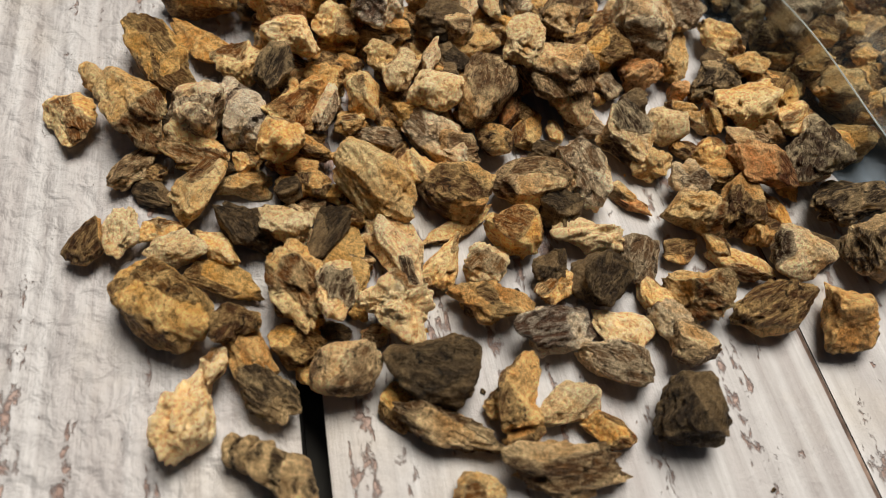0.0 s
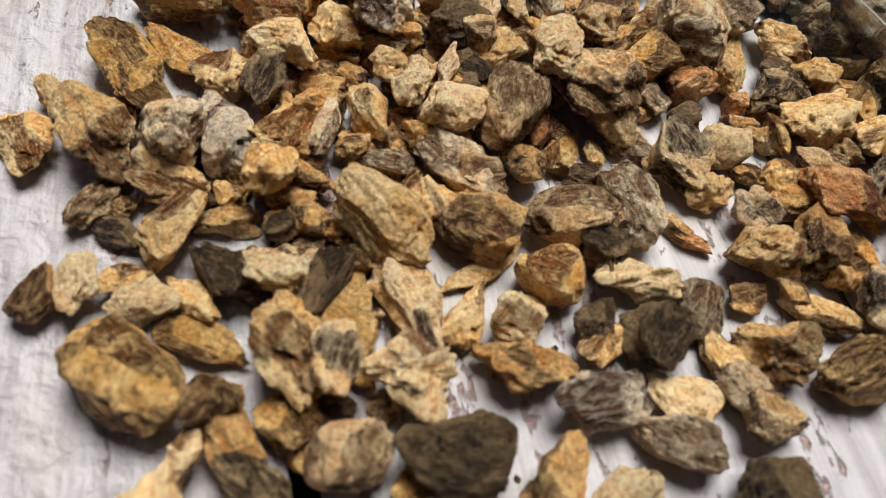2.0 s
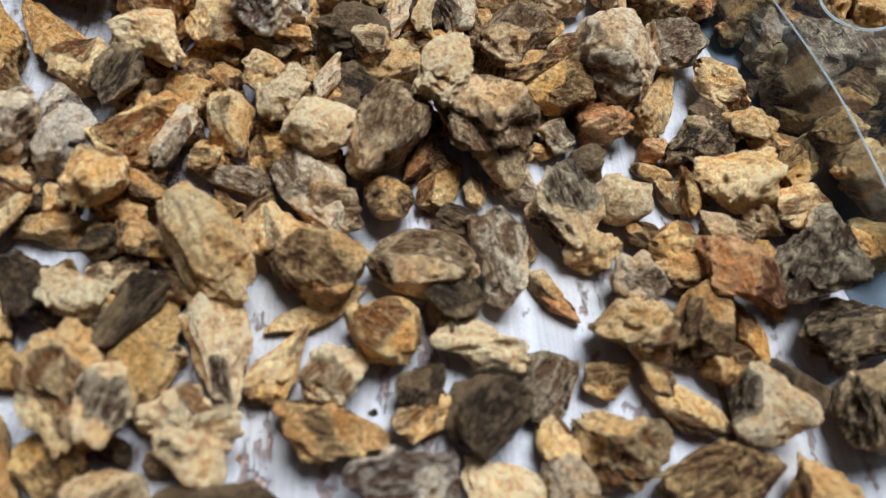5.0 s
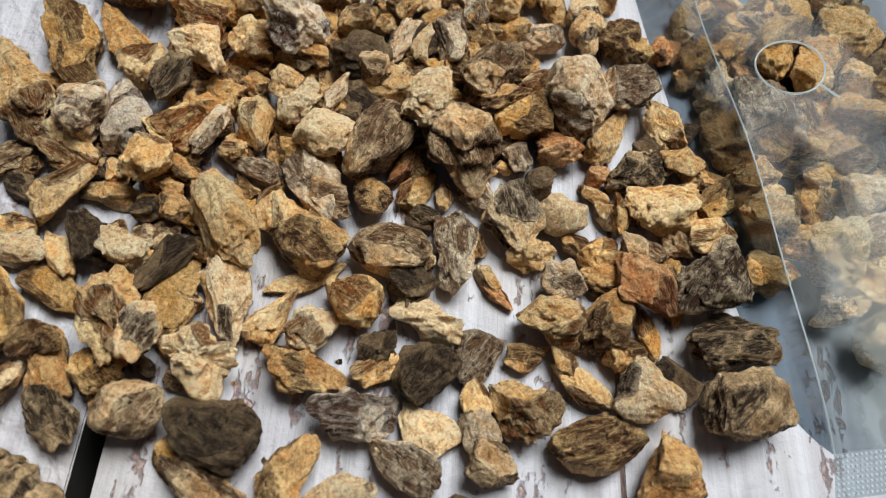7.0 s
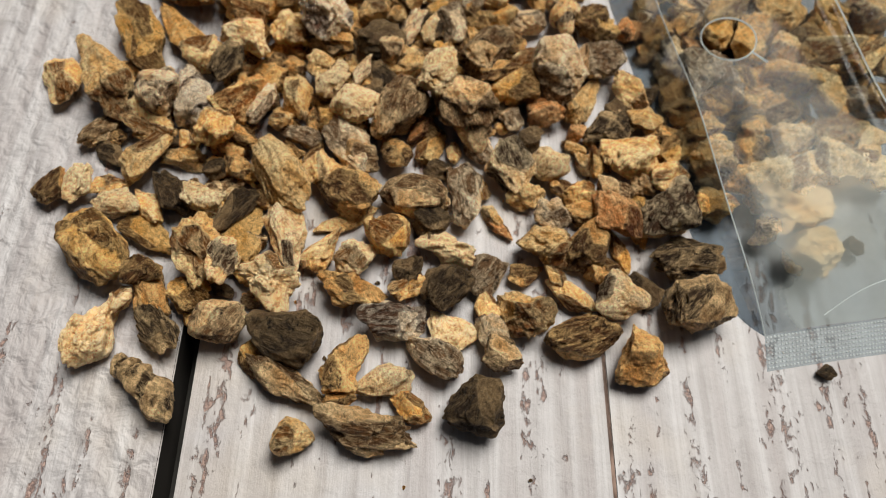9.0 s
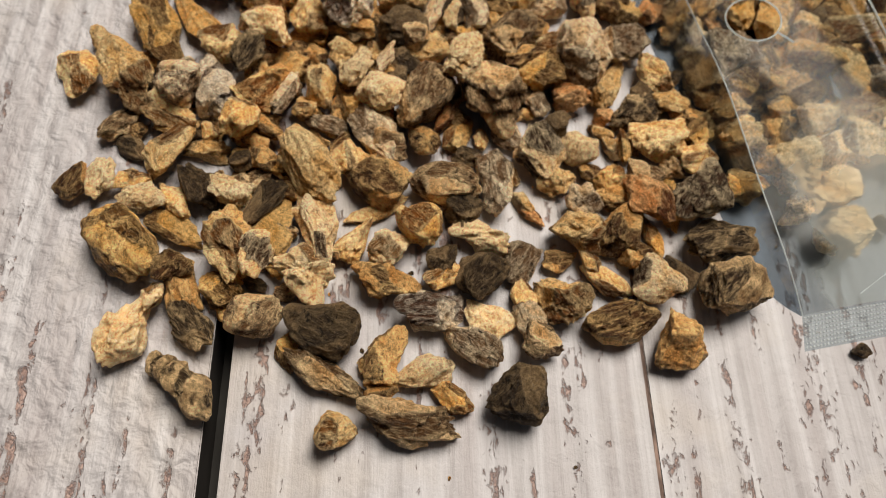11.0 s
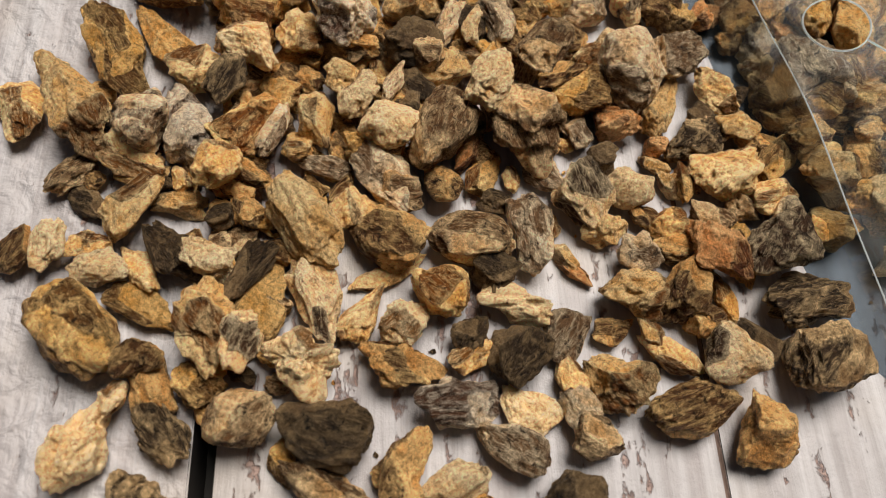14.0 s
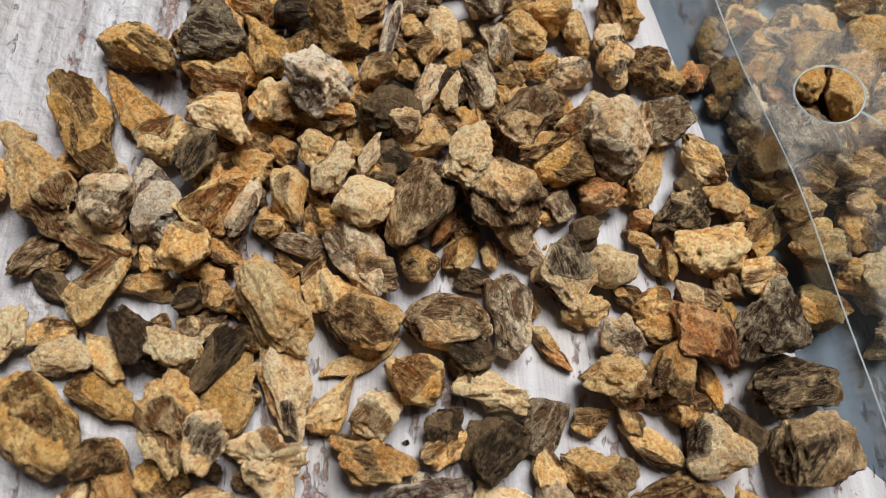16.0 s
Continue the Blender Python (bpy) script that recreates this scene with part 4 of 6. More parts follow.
root_piece(60.3, 111.5, 1.7, 4.8, 4.8, 3.7, 15, "B", "c", rest=fragments)
root_piece(16.2, 141.1, 4.1, 5.8, 5.9, 4.6, 340, "Y", "k", rest=fragments)
root_piece(10.8, 118.9, 1.7, 5.8, 4.6, 3.6, 304, "B", "k", rest=fragments)
root_piece(-1.2, 74.8, 1.5, 6.2, 4.1, 3.2, 5, "Y", "k", rest=fragments)
root_piece(-22.4, 131.8, 1.9, 7.3, 5.3, 4.1, 330, "Y", "k", rest=fragments)
root_piece(10.8, 91.7, 1.6, 6.0, 4.4, 3.4, 348, "B", "c", rest=fragments)
root_piece(-27.6, 116.1, 2.2, 6.1, 5.9, 4.6, 217, "G", "c", rest=fragments)
root_piece(-33.6, 123.3, 2.1, 7.6, 5.9, 4.6, 243, "B", "c", rest=fragments)
root_piece(-8.7, 76.4, 3.0, 4.8, 4.3, 3.4, 229, "B", "k", rest=fragments)
root_piece(-11.2, 102.5, 1.7, 5.8, 4.8, 3.7, 255, "Y", "k", rest=fragments)
root_piece(-12.3, 73.3, 1.6, 5.5, 4.3, 3.4, 220, "G", "c", rest=fragments)
root_piece(11.1, 94.4, 1.7, 4.1, 4.5, 3.5, 228, "B", "c", rest=fragments)
root_piece(14.7, 153.4, 1.9, 8.0, 5.2, 4.1, 305, "B", "k", rest=fragments)
root_piece(-0.3, 114.9, 3.7, 6.2, 5.1, 4.0, 349, "B", "k", rest=fragments)
root_piece(-12.3, 117.1, 3.8, 4.8, 5.2, 4.0, 349, "D", "k", rest=fragments)
root_piece(-4.4, 63.0, 1.3, 4.7, 3.5, 2.7, 310, "Y", "k", rest=fragments)
root_piece(-15.0, 95.4, 1.5, 6.0, 4.0, 3.1, 300, "D", "k", rest=fragments)
root_piece(-13.6, 65.4, 1.3, 5.6, 3.5, 2.7, 321, "B", "k", rest=fragments)
root_piece(13.1, 149.7, 2.4, 6.7, 6.5, 5.0, 359, "D", "k", rest=fragments)
root_piece(-1.0, 106.3, 1.6, 8.1, 4.3, 3.3, 290, "Y", "c", rest=fragments)
root_piece(19.1, 102.0, 1.7, 5.7, 4.5, 3.5, 337, "Y", "c", rest=fragments)
root_piece(-20.4, 127.0, 1.9, 8.3, 5.1, 3.9, 264, "D", "c", rest=fragments)
root_piece(8.2, 107.7, 1.8, 4.9, 5.0, 3.9, 7, "B", "k", rest=fragments)
root_piece(20.0, 151.7, 1.7, 9.0, 4.8, 3.7, 282, "B", "c", rest=fragments)
root_piece(1.7, 85.9, 1.4, 5.4, 3.9, 3.0, 299, "G", "c", rest=fragments)
root_piece(-36.8, 123.3, 2.1, 6.0, 5.9, 4.5, 241, "D", "k", rest=fragments)
root_piece(20.4, 96.2, 1.5, 4.5, 4.2, 3.3, 328, "B", "c", rest=fragments)
root_piece(26.8, 149.9, 1.8, 7.0, 5.0, 3.9, 301, "G", "c", rest=fragments)
root_piece(6.9, 132.4, 1.6, 7.0, 4.5, 3.5, 294, "G", "c", rest=fragments)
root_piece(-7.8, 76.6, 3.4, 5.3, 3.8, 3.0, 277, "Y", "c", rest=fragments)
root_piece(-16.2, 61.5, 1.5, 3.7, 4.0, 3.1, 242, "D", "k", rest=fragments)
root_piece(7.8, 50.5, 1.2, 5.2, 3.2, 2.4, 323, "B", "k", rest=fragments)
root_piece(-23.3, 62.0, 1.3, 5.8, 3.5, 2.7, 301, "B", "c", rest=fragments)
root_piece(15.6, 103.8, 3.7, 5.5, 4.6, 3.6, 7, "Y", "c", rest=fragments)
root_piece(10.5, 59.1, 1.2, 4.9, 3.3, 2.6, 360, "B", "c", rest=fragments)
root_piece(7.1, 53.8, 2.3, 5.8, 3.1, 2.4, 341, "G", "k", rest=fragments)
root_piece(28.4, 105.2, 1.6, 5.9, 4.5, 3.5, 341, "B", "c", rest=fragments)
root_piece(-23.6, 112.6, 3.9, 5.2, 5.4, 4.2, 22, "Y", "c", rest=fragments)
root_piece(-2.2, 95.6, 1.4, 7.1, 3.9, 3.0, 297, "B", "c", rest=fragments)
root_piece(7.6, 62.0, 1.3, 4.4, 3.5, 2.7, 276, "B", "c", rest=fragments)
root_piece(7.7, 93.4, 1.4, 7.5, 3.9, 3.0, 304, "G", "c", rest=fragments)
root_piece(-35.3, 120.2, 2.1, 7.2, 5.7, 4.5, 231, "B", "c", rest=fragments)
root_piece(51.4, 99.4, 1.5, 6.4, 4.1, 3.2, 21, "B", "k", rest=fragments)
root_piece(1.5, 82.4, 1.4, 5.6, 3.8, 2.9, 335, "Y", "k", rest=fragments)
root_piece(-20.8, 116.5, 3.4, 6.1, 5.0, 3.9, 353, "Y", "k", rest=fragments)
root_piece(15.7, 114.3, 1.7, 5.1, 4.7, 3.7, 340, "B", "c", rest=fragments)
root_piece(-18.6, 62.7, 1.2, 4.1, 3.4, 2.7, 303, "G", "c", rest=fragments)
root_piece(26.3, 106.9, 1.7, 6.4, 4.6, 3.6, 21, "Y", "k", rest=fragments)
root_piece(-6.9, 55.3, 1.2, 4.7, 3.3, 2.5, 303, "B", "c", rest=fragments)
root_piece(5.5, 83.6, 1.5, 4.0, 4.1, 3.2, 219, "D", "k", rest=fragments)
root_piece(1.7, 96.2, 1.4, 7.0, 3.9, 3.0, 290, "G", "c", rest=fragments)
root_piece(-3.2, 143.8, 1.7, 6.6, 4.6, 3.6, 278, "B", "k", rest=fragments)
root_piece(19.5, 146.5, 1.7, 8.3, 4.5, 3.5, 289, "G", "c", rest=fragments)
root_piece(-18.5, 109.5, 1.5, 6.6, 4.2, 3.3, 285, "G", "c", rest=fragments)
root_piece(-18.4, 101.5, 1.4, 7.9, 4.0, 3.1, 301, "B", "c", rest=fragments)
root_piece(-33.3, 66.9, 1.5, 3.9, 4.2, 3.3, 233, "Y", "c", rest=fragments)
root_piece(-24.1, 93.5, 3.3, 7.9, 3.8, 3.0, 296, "B", "k", rest=fragments)
root_piece(-29.5, 101.3, 3.4, 7.6, 3.9, 3.0, 297, "B", "c", rest=fragments)
root_piece(-12.9, 77.6, 3.0, 4.9, 3.5, 2.8, 335, "B", "c", rest=fragments)
root_piece(5.7, 68.7, 1.2, 5.9, 3.4, 2.6, 307, "Y", "c", rest=fragments)
root_piece(-17.1, 89.6, 1.4, 5.5, 3.8, 2.9, 295, "G", "c", rest=fragments)
root_piece(3.9, 93.0, 1.4, 4.7, 3.8, 2.9, 306, "Y", "c", rest=fragments)
root_piece(11.1, 132.6, 3.6, 6.7, 4.4, 3.4, 306, "D", "c", rest=fragments)
root_piece(-19.8, 82.3, 1.6, 5.1, 4.3, 3.3, 247, "G", "k", rest=fragments)
root_piece(2.6, 78.7, 1.3, 6.7, 3.5, 2.7, 308, "B", "k", rest=fragments)
root_piece(8.6, 89.5, 3.4, 4.3, 4.0, 3.1, 236, "D", "c", rest=fragments)
root_piece(22.1, 151.5, 2.2, 6.7, 6.1, 4.7, 16, "B", "c", rest=fragments)
root_piece(15.0, 131.6, 3.6, 8.5, 4.3, 3.3, 298, "G", "k", rest=fragments)
root_piece(-5.5, 68.7, 1.3, 5.2, 3.7, 2.9, 262, "B", "k", rest=fragments)
root_piece(-12.7, 129.0, 1.9, 6.3, 5.1, 4.0, 244, "B", "c", rest=fragments)
root_piece(13.2, 83.7, 1.3, 4.3, 3.6, 2.8, 273, "B", "c", rest=fragments)
root_piece(-2.9, 129.0, 3.6, 9.3, 4.3, 3.3, 304, "G", "c", rest=fragments)
root_piece(-29.5, 95.1, 3.6, 5.5, 4.4, 3.4, 258, "Y", "k", rest=fragments)
root_piece(-12.3, 74.5, 3.1, 6.4, 3.6, 2.8, 278, "G", "k", rest=fragments)
root_piece(-40.2, 109.4, 1.5, 7.4, 4.1, 3.2, 327, "D", "c", rest=fragments)
root_piece(22.8, 152.5, 3.8, 7.8, 5.1, 3.9, 317, "G", "k", rest=fragments)
root_piece(22.1, 88.1, 1.4, 4.8, 3.8, 3.0, 338, "B", "c", rest=fragments)
root_piece(-25.2, 112.2, 3.9, 5.8, 5.1, 4.0, 25, "B", "c", rest=fragments)
root_piece(-21.0, 116.0, 3.5, 7.0, 4.2, 3.2, 322, "Y", "k", rest=fragments)
root_piece(-2.2, 130.7, 3.8, 6.5, 5.1, 3.9, 345, "Y", "c", rest=fragments)
root_piece(-14.9, 69.6, 1.4, 5.3, 3.7, 2.9, 21, "D", "c", rest=fragments)
root_piece(-21.5, 86.1, 3.4, 5.2, 3.9, 3.1, 268, "B", "k", rest=fragments)
root_piece(-11.5, 128.9, 3.6, 6.8, 4.6, 3.5, 262, "D", "c", rest=fragments)
root_piece(6.5, 138.6, 1.9, 6.0, 5.1, 3.9, 237, "G", "c", rest=fragments)
root_piece(-38.5, 106.9, 1.5, 6.2, 4.0, 3.1, 291, "B", "k", rest=fragments)
root_piece(56.5, 93.9, 1.2, 4.7, 3.3, 2.6, 255, "G", "k", rest=fragments)
root_piece(29.3, 97.7, 1.4, 6.8, 3.7, 2.9, 248, "D", "c", rest=fragments)
root_piece(-10.5, 123.1, 1.7, 5.8, 4.8, 3.7, 248, "Y", "c", rest=fragments)
root_piece(5.5, 43.7, 1.1, 3.3, 3.0, 2.3, 229, "Y", "k", rest=fragments)
root_piece(-29.5, 124.2, 3.6, 6.6, 4.4, 3.4, 273, "D", "c", rest=fragments)
root_piece(-18.3, 113.1, 1.6, 6.3, 4.4, 3.4, 341, "B", "c", rest=fragments)
root_piece(4.2, 60.4, 1.2, 4.6, 3.4, 2.6, 218, "D", "c", rest=fragments)
root_piece(-10.0, 68.0, 3.2, 5.5, 3.6, 2.8, 261, "B", "c", rest=fragments)
root_piece(10.0, 80.5, 2.9, 4.5, 3.7, 2.9, 29, "G", "c", rest=fragments)
root_piece(13.7, 111.8, 1.5, 7.6, 4.2, 3.3, 245, "B", "c", rest=fragments)
root_piece(-7.5, 92.6, 1.6, 4.6, 4.3, 3.3, 231, "B", "k", rest=fragments)
root_piece(14.1, 119.5, 1.4, 8.2, 4.0, 3.1, 281, "B", "k", rest=fragments)
root_piece(4.1, 60.0, 2.4, 5.5, 3.1, 2.4, 352, "B", "c", rest=fragments)
root_piece(-2.3, 98.4, 3.5, 6.4, 4.3, 3.3, 9, "B", "k", rest=fragments)
root_piece(-20.3, 111.9, 3.4, 8.2, 3.9, 3.0, 303, "B", "k", rest=fragments)
root_piece(20.0, 93.9, 1.4, 5.3, 4.0, 3.1, 220, "B", "c", rest=fragments)
root_piece(-24.6, 94.2, 3.5, 6.0, 4.0, 3.1, 268, "B", "k", rest=fragments)
root_piece(20.5, 154.2, 4.0, 7.6, 5.4, 4.2, 226, "B", "c", rest=fragments)
root_piece(18.5, 147.1, 3.8, 5.5, 5.3, 4.1, 220, "G", "k", rest=fragments)
root_piece(10.1, 47.3, 1.0, 4.4, 2.8, 2.2, 349, "Y", "c", rest=fragments)
root_piece(17.4, 114.4, 3.7, 5.2, 4.6, 3.5, 17, "Y", "c", rest=fragments)
root_piece(-27.3, 62.6, 1.2, 4.5, 3.4, 2.6, 7, "B", "c", rest=fragments)
root_piece(12.9, 139.2, 3.5, 6.2, 4.2, 3.3, 302, "D", "k", rest=fragments)
root_piece(-10.5, 114.2, 3.3, 7.7, 4.2, 3.2, 331, "G", "k", rest=fragments)
root_piece(57.0, 112.8, 1.6, 5.4, 4.4, 3.4, 356, "B", "k", rest=fragments)
root_piece(-9.6, 128.3, 1.5, 6.1, 4.1, 3.2, 287, "B", "k", rest=fragments)
root_piece(-17.0, 89.1, 3.0, 4.7, 4.0, 3.1, 249, "B", "c", rest=fragments)
root_piece(14.4, 135.5, 3.8, 5.7, 5.2, 4.1, 10, "Y", "k", rest=fragments)
root_piece(4.7, 90.6, 1.4, 6.7, 3.9, 3.0, 7, "Y", "c", rest=fragments)
root_piece(8.7, 43.5, 1.0, 4.7, 2.7, 2.1, 3, "D", "k", rest=fragments)
root_piece(16.2, 85.9, 1.4, 6.2, 3.7, 2.9, 211, "Y", "c", rest=fragments)
root_piece(-5.4, 65.1, 2.7, 5.5, 3.2, 2.5, 5, "B", "k", rest=fragments)
root_piece(-6.7, 133.8, 1.5, 6.1, 4.1, 3.2, 303, "Y", "c", rest=fragments)
root_piece(8.3, 62.9, 2.2, 4.1, 3.0, 2.3, 322, "B", "c", rest=fragments)
root_piece(-17.2, 118.6, 3.4, 6.6, 4.5, 3.5, 345, "G", "k", rest=fragments)
root_piece(-12.8, 63.1, 1.2, 5.5, 3.2, 2.5, 288, "Y", "k", rest=fragments)
root_piece(1.8, 51.3, 2.2, 3.6, 3.0, 2.3, 212, "B", "c", rest=fragments)
root_piece(10.8, 88.7, 1.4, 4.6, 3.7, 2.9, 232, "B", "c", rest=fragments)
root_piece(6.0, 90.4, 2.9, 6.0, 3.4, 2.7, 300, "G", "c", rest=fragments)
root_piece(49.8, 104.1, 1.4, 6.9, 3.8, 2.9, 212, "G", "k", rest=fragments)
root_piece(-12.4, 80.5, 1.3, 4.2, 3.6, 2.8, 3, "B", "k", rest=fragments)
root_piece(5.4, 98.2, 3.4, 6.4, 4.1, 3.2, 28, "D", "c", rest=fragments)
root_piece(-7.9, 108.7, 1.4, 8.6, 3.7, 2.9, 303, "B", "c", rest=fragments)
root_piece(30.0, 92.7, 1.3, 6.2, 3.6, 2.8, 225, "B", "k", rest=fragments)
root_piece(22.0, 95.5, 2.3, 5.3, 3.9, 3.0, 19, "D", "c", rest=fragments)
root_piece(-7.4, 66.8, 2.9, 4.1, 3.4, 2.7, 223, "G", "k", rest=fragments)
root_piece(-9.9, 125.7, 3.4, 7.2, 4.7, 3.7, 235, "B", "k", rest=fragments)
root_piece(-9.8, 114.7, 3.5, 6.3, 4.1, 3.2, 256, "D", "c", rest=fragments)
root_piece(13.0, 139.7, 3.7, 7.6, 4.7, 3.6, 234, "Y", "k", rest=fragments)
root_piece(-2.2, 126.6, 3.7, 6.6, 4.6, 3.5, 238, "B", "c", rest=fragments)
root_piece(12.0, 89.6, 2.5, 6.4, 3.4, 2.6, 321, "D", "k", rest=fragments)
root_piece(-26.2, 121.6, 1.6, 8.3, 4.4, 3.4, 263, "Y", "k", rest=fragments)
root_piece(25.6, 111.0, 3.3, 6.2, 3.9, 3.0, 229, "G", "k", rest=fragments)
root_piece(-10.6, 84.2, 3.0, 5.3, 3.3, 2.5, 295, "B", "k", rest=fragments)
root_piece(5.4, 79.9, 1.2, 5.4, 3.4, 2.6, 259, "B", "k", rest=fragments)
root_piece(-6.1, 69.5, 2.7, 5.1, 3.4, 2.6, 217, "B", "k", rest=fragments)
root_piece(5.5, 119.6, 1.6, 6.7, 4.3, 3.3, 235, "G", "c", rest=fragments)
root_piece(-23.1, 106.5, 1.3, 5.5, 3.6, 2.8, 288, "B", "k", rest=fragments)
root_piece(58.5, 109.8, 1.4, 4.3, 3.9, 3.0, 328, "D", "k", rest=fragments)
root_piece(-23.8, 89.0, 2.7, 5.0, 3.2, 2.5, 317, "G", "c", rest=fragments)
root_piece(-11.9, 118.2, 3.6, 7.6, 4.4, 3.4, 353, "D", "k", rest=fragments)
root_piece(-22.5, 126.2, 3.8, 6.3, 4.9, 3.8, 7, "B", "k", rest=fragments)
root_piece(7.2, 90.2, 3.3, 4.1, 3.7, 2.9, 212, "B", "c", rest=fragments)
root_piece(-9.4, 124.6, 3.5, 8.1, 4.2, 3.3, 335, "B", "c", rest=fragments)
root_piece(6.4, 149.1, 3.8, 6.9, 5.0, 3.9, 230, "B", "c", rest=fragments)
root_piece(-11.7, 95.0, 1.3, 7.2, 3.7, 2.9, 265, "Y", "c", rest=fragments)
root_piece(2.8, 71.2, 1.1, 4.8, 3.1, 2.4, 349, "Y", "k", rest=fragments)
root_piece(-24.3, 56.9, 1.2, 3.4, 3.3, 2.6, 264, "B", "k", rest=fragments)
root_piece(3.5, 110.5, 1.3, 7.6, 3.6, 2.8, 315, "B", "k", rest=fragments)
root_piece(9.2, 101.5, 1.4, 6.8, 3.9, 3.0, 4, "G", "c", rest=fragments)
root_piece(6.2, 106.8, 1.4, 6.4, 4.0, 3.1, 232, "D", "k", rest=fragments)
root_piece(-10.8, 121.5, 3.1, 7.0, 4.1, 3.2, 337, "B", "k", rest=fragments)
root_piece(13.7, 102.8, 2.9, 6.9, 3.5, 2.7, 321, "B", "k", rest=fragments)
root_piece(24.8, 143.5, 1.4, 7.3, 3.8, 3.0, 271, "B", "c", rest=fragments)
root_piece(-9.2, 68.6, 3.1, 4.9, 2.9, 2.3, 342, "B", "k", rest=fragments)
root_piece(-11.9, 91.4, 2.6, 6.7, 3.8, 2.9, 243, "B", "k", rest=fragments)
root_piece(-0.7, 89.2, 3.3, 4.2, 3.5, 2.7, 252, "B", "c", rest=fragments)
root_piece(19.0, 91.9, 2.4, 5.0, 3.2, 2.5, 294, "D", "c", rest=fragments)
root_piece(-31.6, 98.6, 1.3, 7.5, 3.7, 2.9, 276, "Y", "c", rest=fragments)
root_piece(-14.1, 132.1, 1.8, 7.6, 4.9, 3.8, 223, "B", "k", rest=fragments)
root_piece(-13.9, 81.7, 2.6, 6.1, 3.6, 2.8, 243, "G", "c", rest=fragments)
root_piece(-17.7, 114.7, 3.2, 8.0, 3.8, 3.0, 267, "B", "c", rest=fragments)
root_piece(-21.6, 123.0, 3.5, 6.2, 4.1, 3.2, 259, "B", "c", rest=fragments)
root_piece(7.3, 131.5, 3.2, 7.0, 3.6, 2.8, 289, "D", "k", rest=fragments)
root_piece(-27.1, 92.6, 1.4, 5.9, 3.8, 2.9, 254, "D", "k", rest=fragments)
root_piece(-28.4, 66.0, 1.2, 6.1, 3.2, 2.5, 17, "D", "c", rest=fragments)
root_piece(13.2, 113.1, 3.0, 6.0, 3.8, 3.0, 337, "D", "c", rest=fragments)
root_piece(-30.8, 121.3, 1.6, 8.1, 4.3, 3.3, 254, "B", "c", rest=fragments)
root_piece(-19.3, 59.5, 2.8, 5.7, 2.8, 2.1, 356, "Y", "c", rest=fragments)
root_piece(-11.5, 121.4, 3.5, 7.3, 4.1, 3.2, 248, "Y", "c", rest=fragments)
root_piece(24.1, 96.5, 1.3, 6.5, 3.6, 2.8, 18, "B", "k", rest=fragments)
root_piece(6.2, 101.1, 2.6, 6.4, 3.2, 2.5, 288, "Y", "k", rest=fragments)
root_piece(-27.2, 128.1, 3.3, 6.7, 3.6, 2.8, 311, "Y", "k", rest=fragments)
root_piece(-3.2, 81.5, 1.1, 5.6, 3.0, 2.4, 326, "B", "c", rest=fragments)
root_piece(-5.8, 91.9, 1.2, 6.1, 3.3, 2.6, 271, "B", "k", rest=fragments)
root_piece(-11.9, 139.3, 1.5, 7.2, 4.1, 3.2, 259, "Y", "k", rest=fragments)
root_piece(-15.9, 84.7, 2.7, 7.4, 3.0, 2.3, 316, "B", "c", rest=fragments)
root_piece(4.7, 134.9, 3.3, 9.6, 3.6, 2.8, 293, "G", "c", rest=fragments)
root_piece(8.1, 126.3, 3.4, 6.2, 4.0, 3.1, 241, "B", "k", rest=fragments)
root_piece(14.5, 103.4, 3.3, 6.6, 3.7, 2.8, 213, "G", "c", rest=fragments)
root_piece(-18.2, 88.3, 3.1, 4.9, 3.1, 2.4, 328, "B", "c", rest=fragments)
root_piece(17.7, 147.0, 3.6, 5.2, 4.5, 3.5, 334, "D", "c", rest=fragments)
root_piece(-2.9, 124.1, 3.4, 8.1, 3.8, 3.0, 330, "G", "k", rest=fragments)
root_piece(13.3, 121.2, 3.4, 5.7, 4.1, 3.2, 30, "G", "c", rest=fragments)
root_piece(-24.4, 100.3, 3.2, 4.4, 3.9, 3.0, 12, "B", "k", rest=fragments)
root_piece(7.8, 49.3, 2.1, 3.4, 2.6, 2.0, 230, "B", "c", rest=fragments)
root_piece(-7.0, 144.2, 1.7, 5.7, 4.7, 3.6, 347, "B", "c", rest=fragments)
root_piece(-9.1, 66.2, 3.0, 5.1, 2.8, 2.2, 359, "G", "k", rest=fragments)
root_piece(18.9, 108.1, 3.4, 4.5, 3.7, 2.9, 23, "G", "k", rest=fragments)
root_piece(11.6, 129.4, 3.3, 7.8, 3.8, 3.0, 244, "Y", "k", rest=fragments)
root_piece(-0.4, 120.8, 1.6, 5.5, 4.3, 3.3, 15, "G", "c", rest=fragments)
root_piece(57.8, 110.1, 2.9, 4.7, 3.6, 2.8, 352, "B", "c", rest=fragments)
root_piece(12.5, 109.3, 3.1, 7.1, 3.3, 2.5, 262, "B", "k", rest=fragments)
root_piece(-9.3, 71.1, 2.9, 5.5, 3.1, 2.4, 223, "G", "c", rest=fragments)
root_piece(-20.4, 66.2, 1.2, 4.7, 3.2, 2.5, 238, "B", "k", rest=fragments)
root_piece(-20.8, 117.4, 3.2, 6.1, 3.3, 2.6, 289, "Y", "k", rest=fragments)
root_piece(-27.4, 110.7, 3.5, 6.0, 4.1, 3.2, 19, "B", "c", rest=fragments)
root_piece(-36.7, 123.1, 3.7, 6.3, 4.6, 3.6, 224, "Y", "k", rest=fragments)
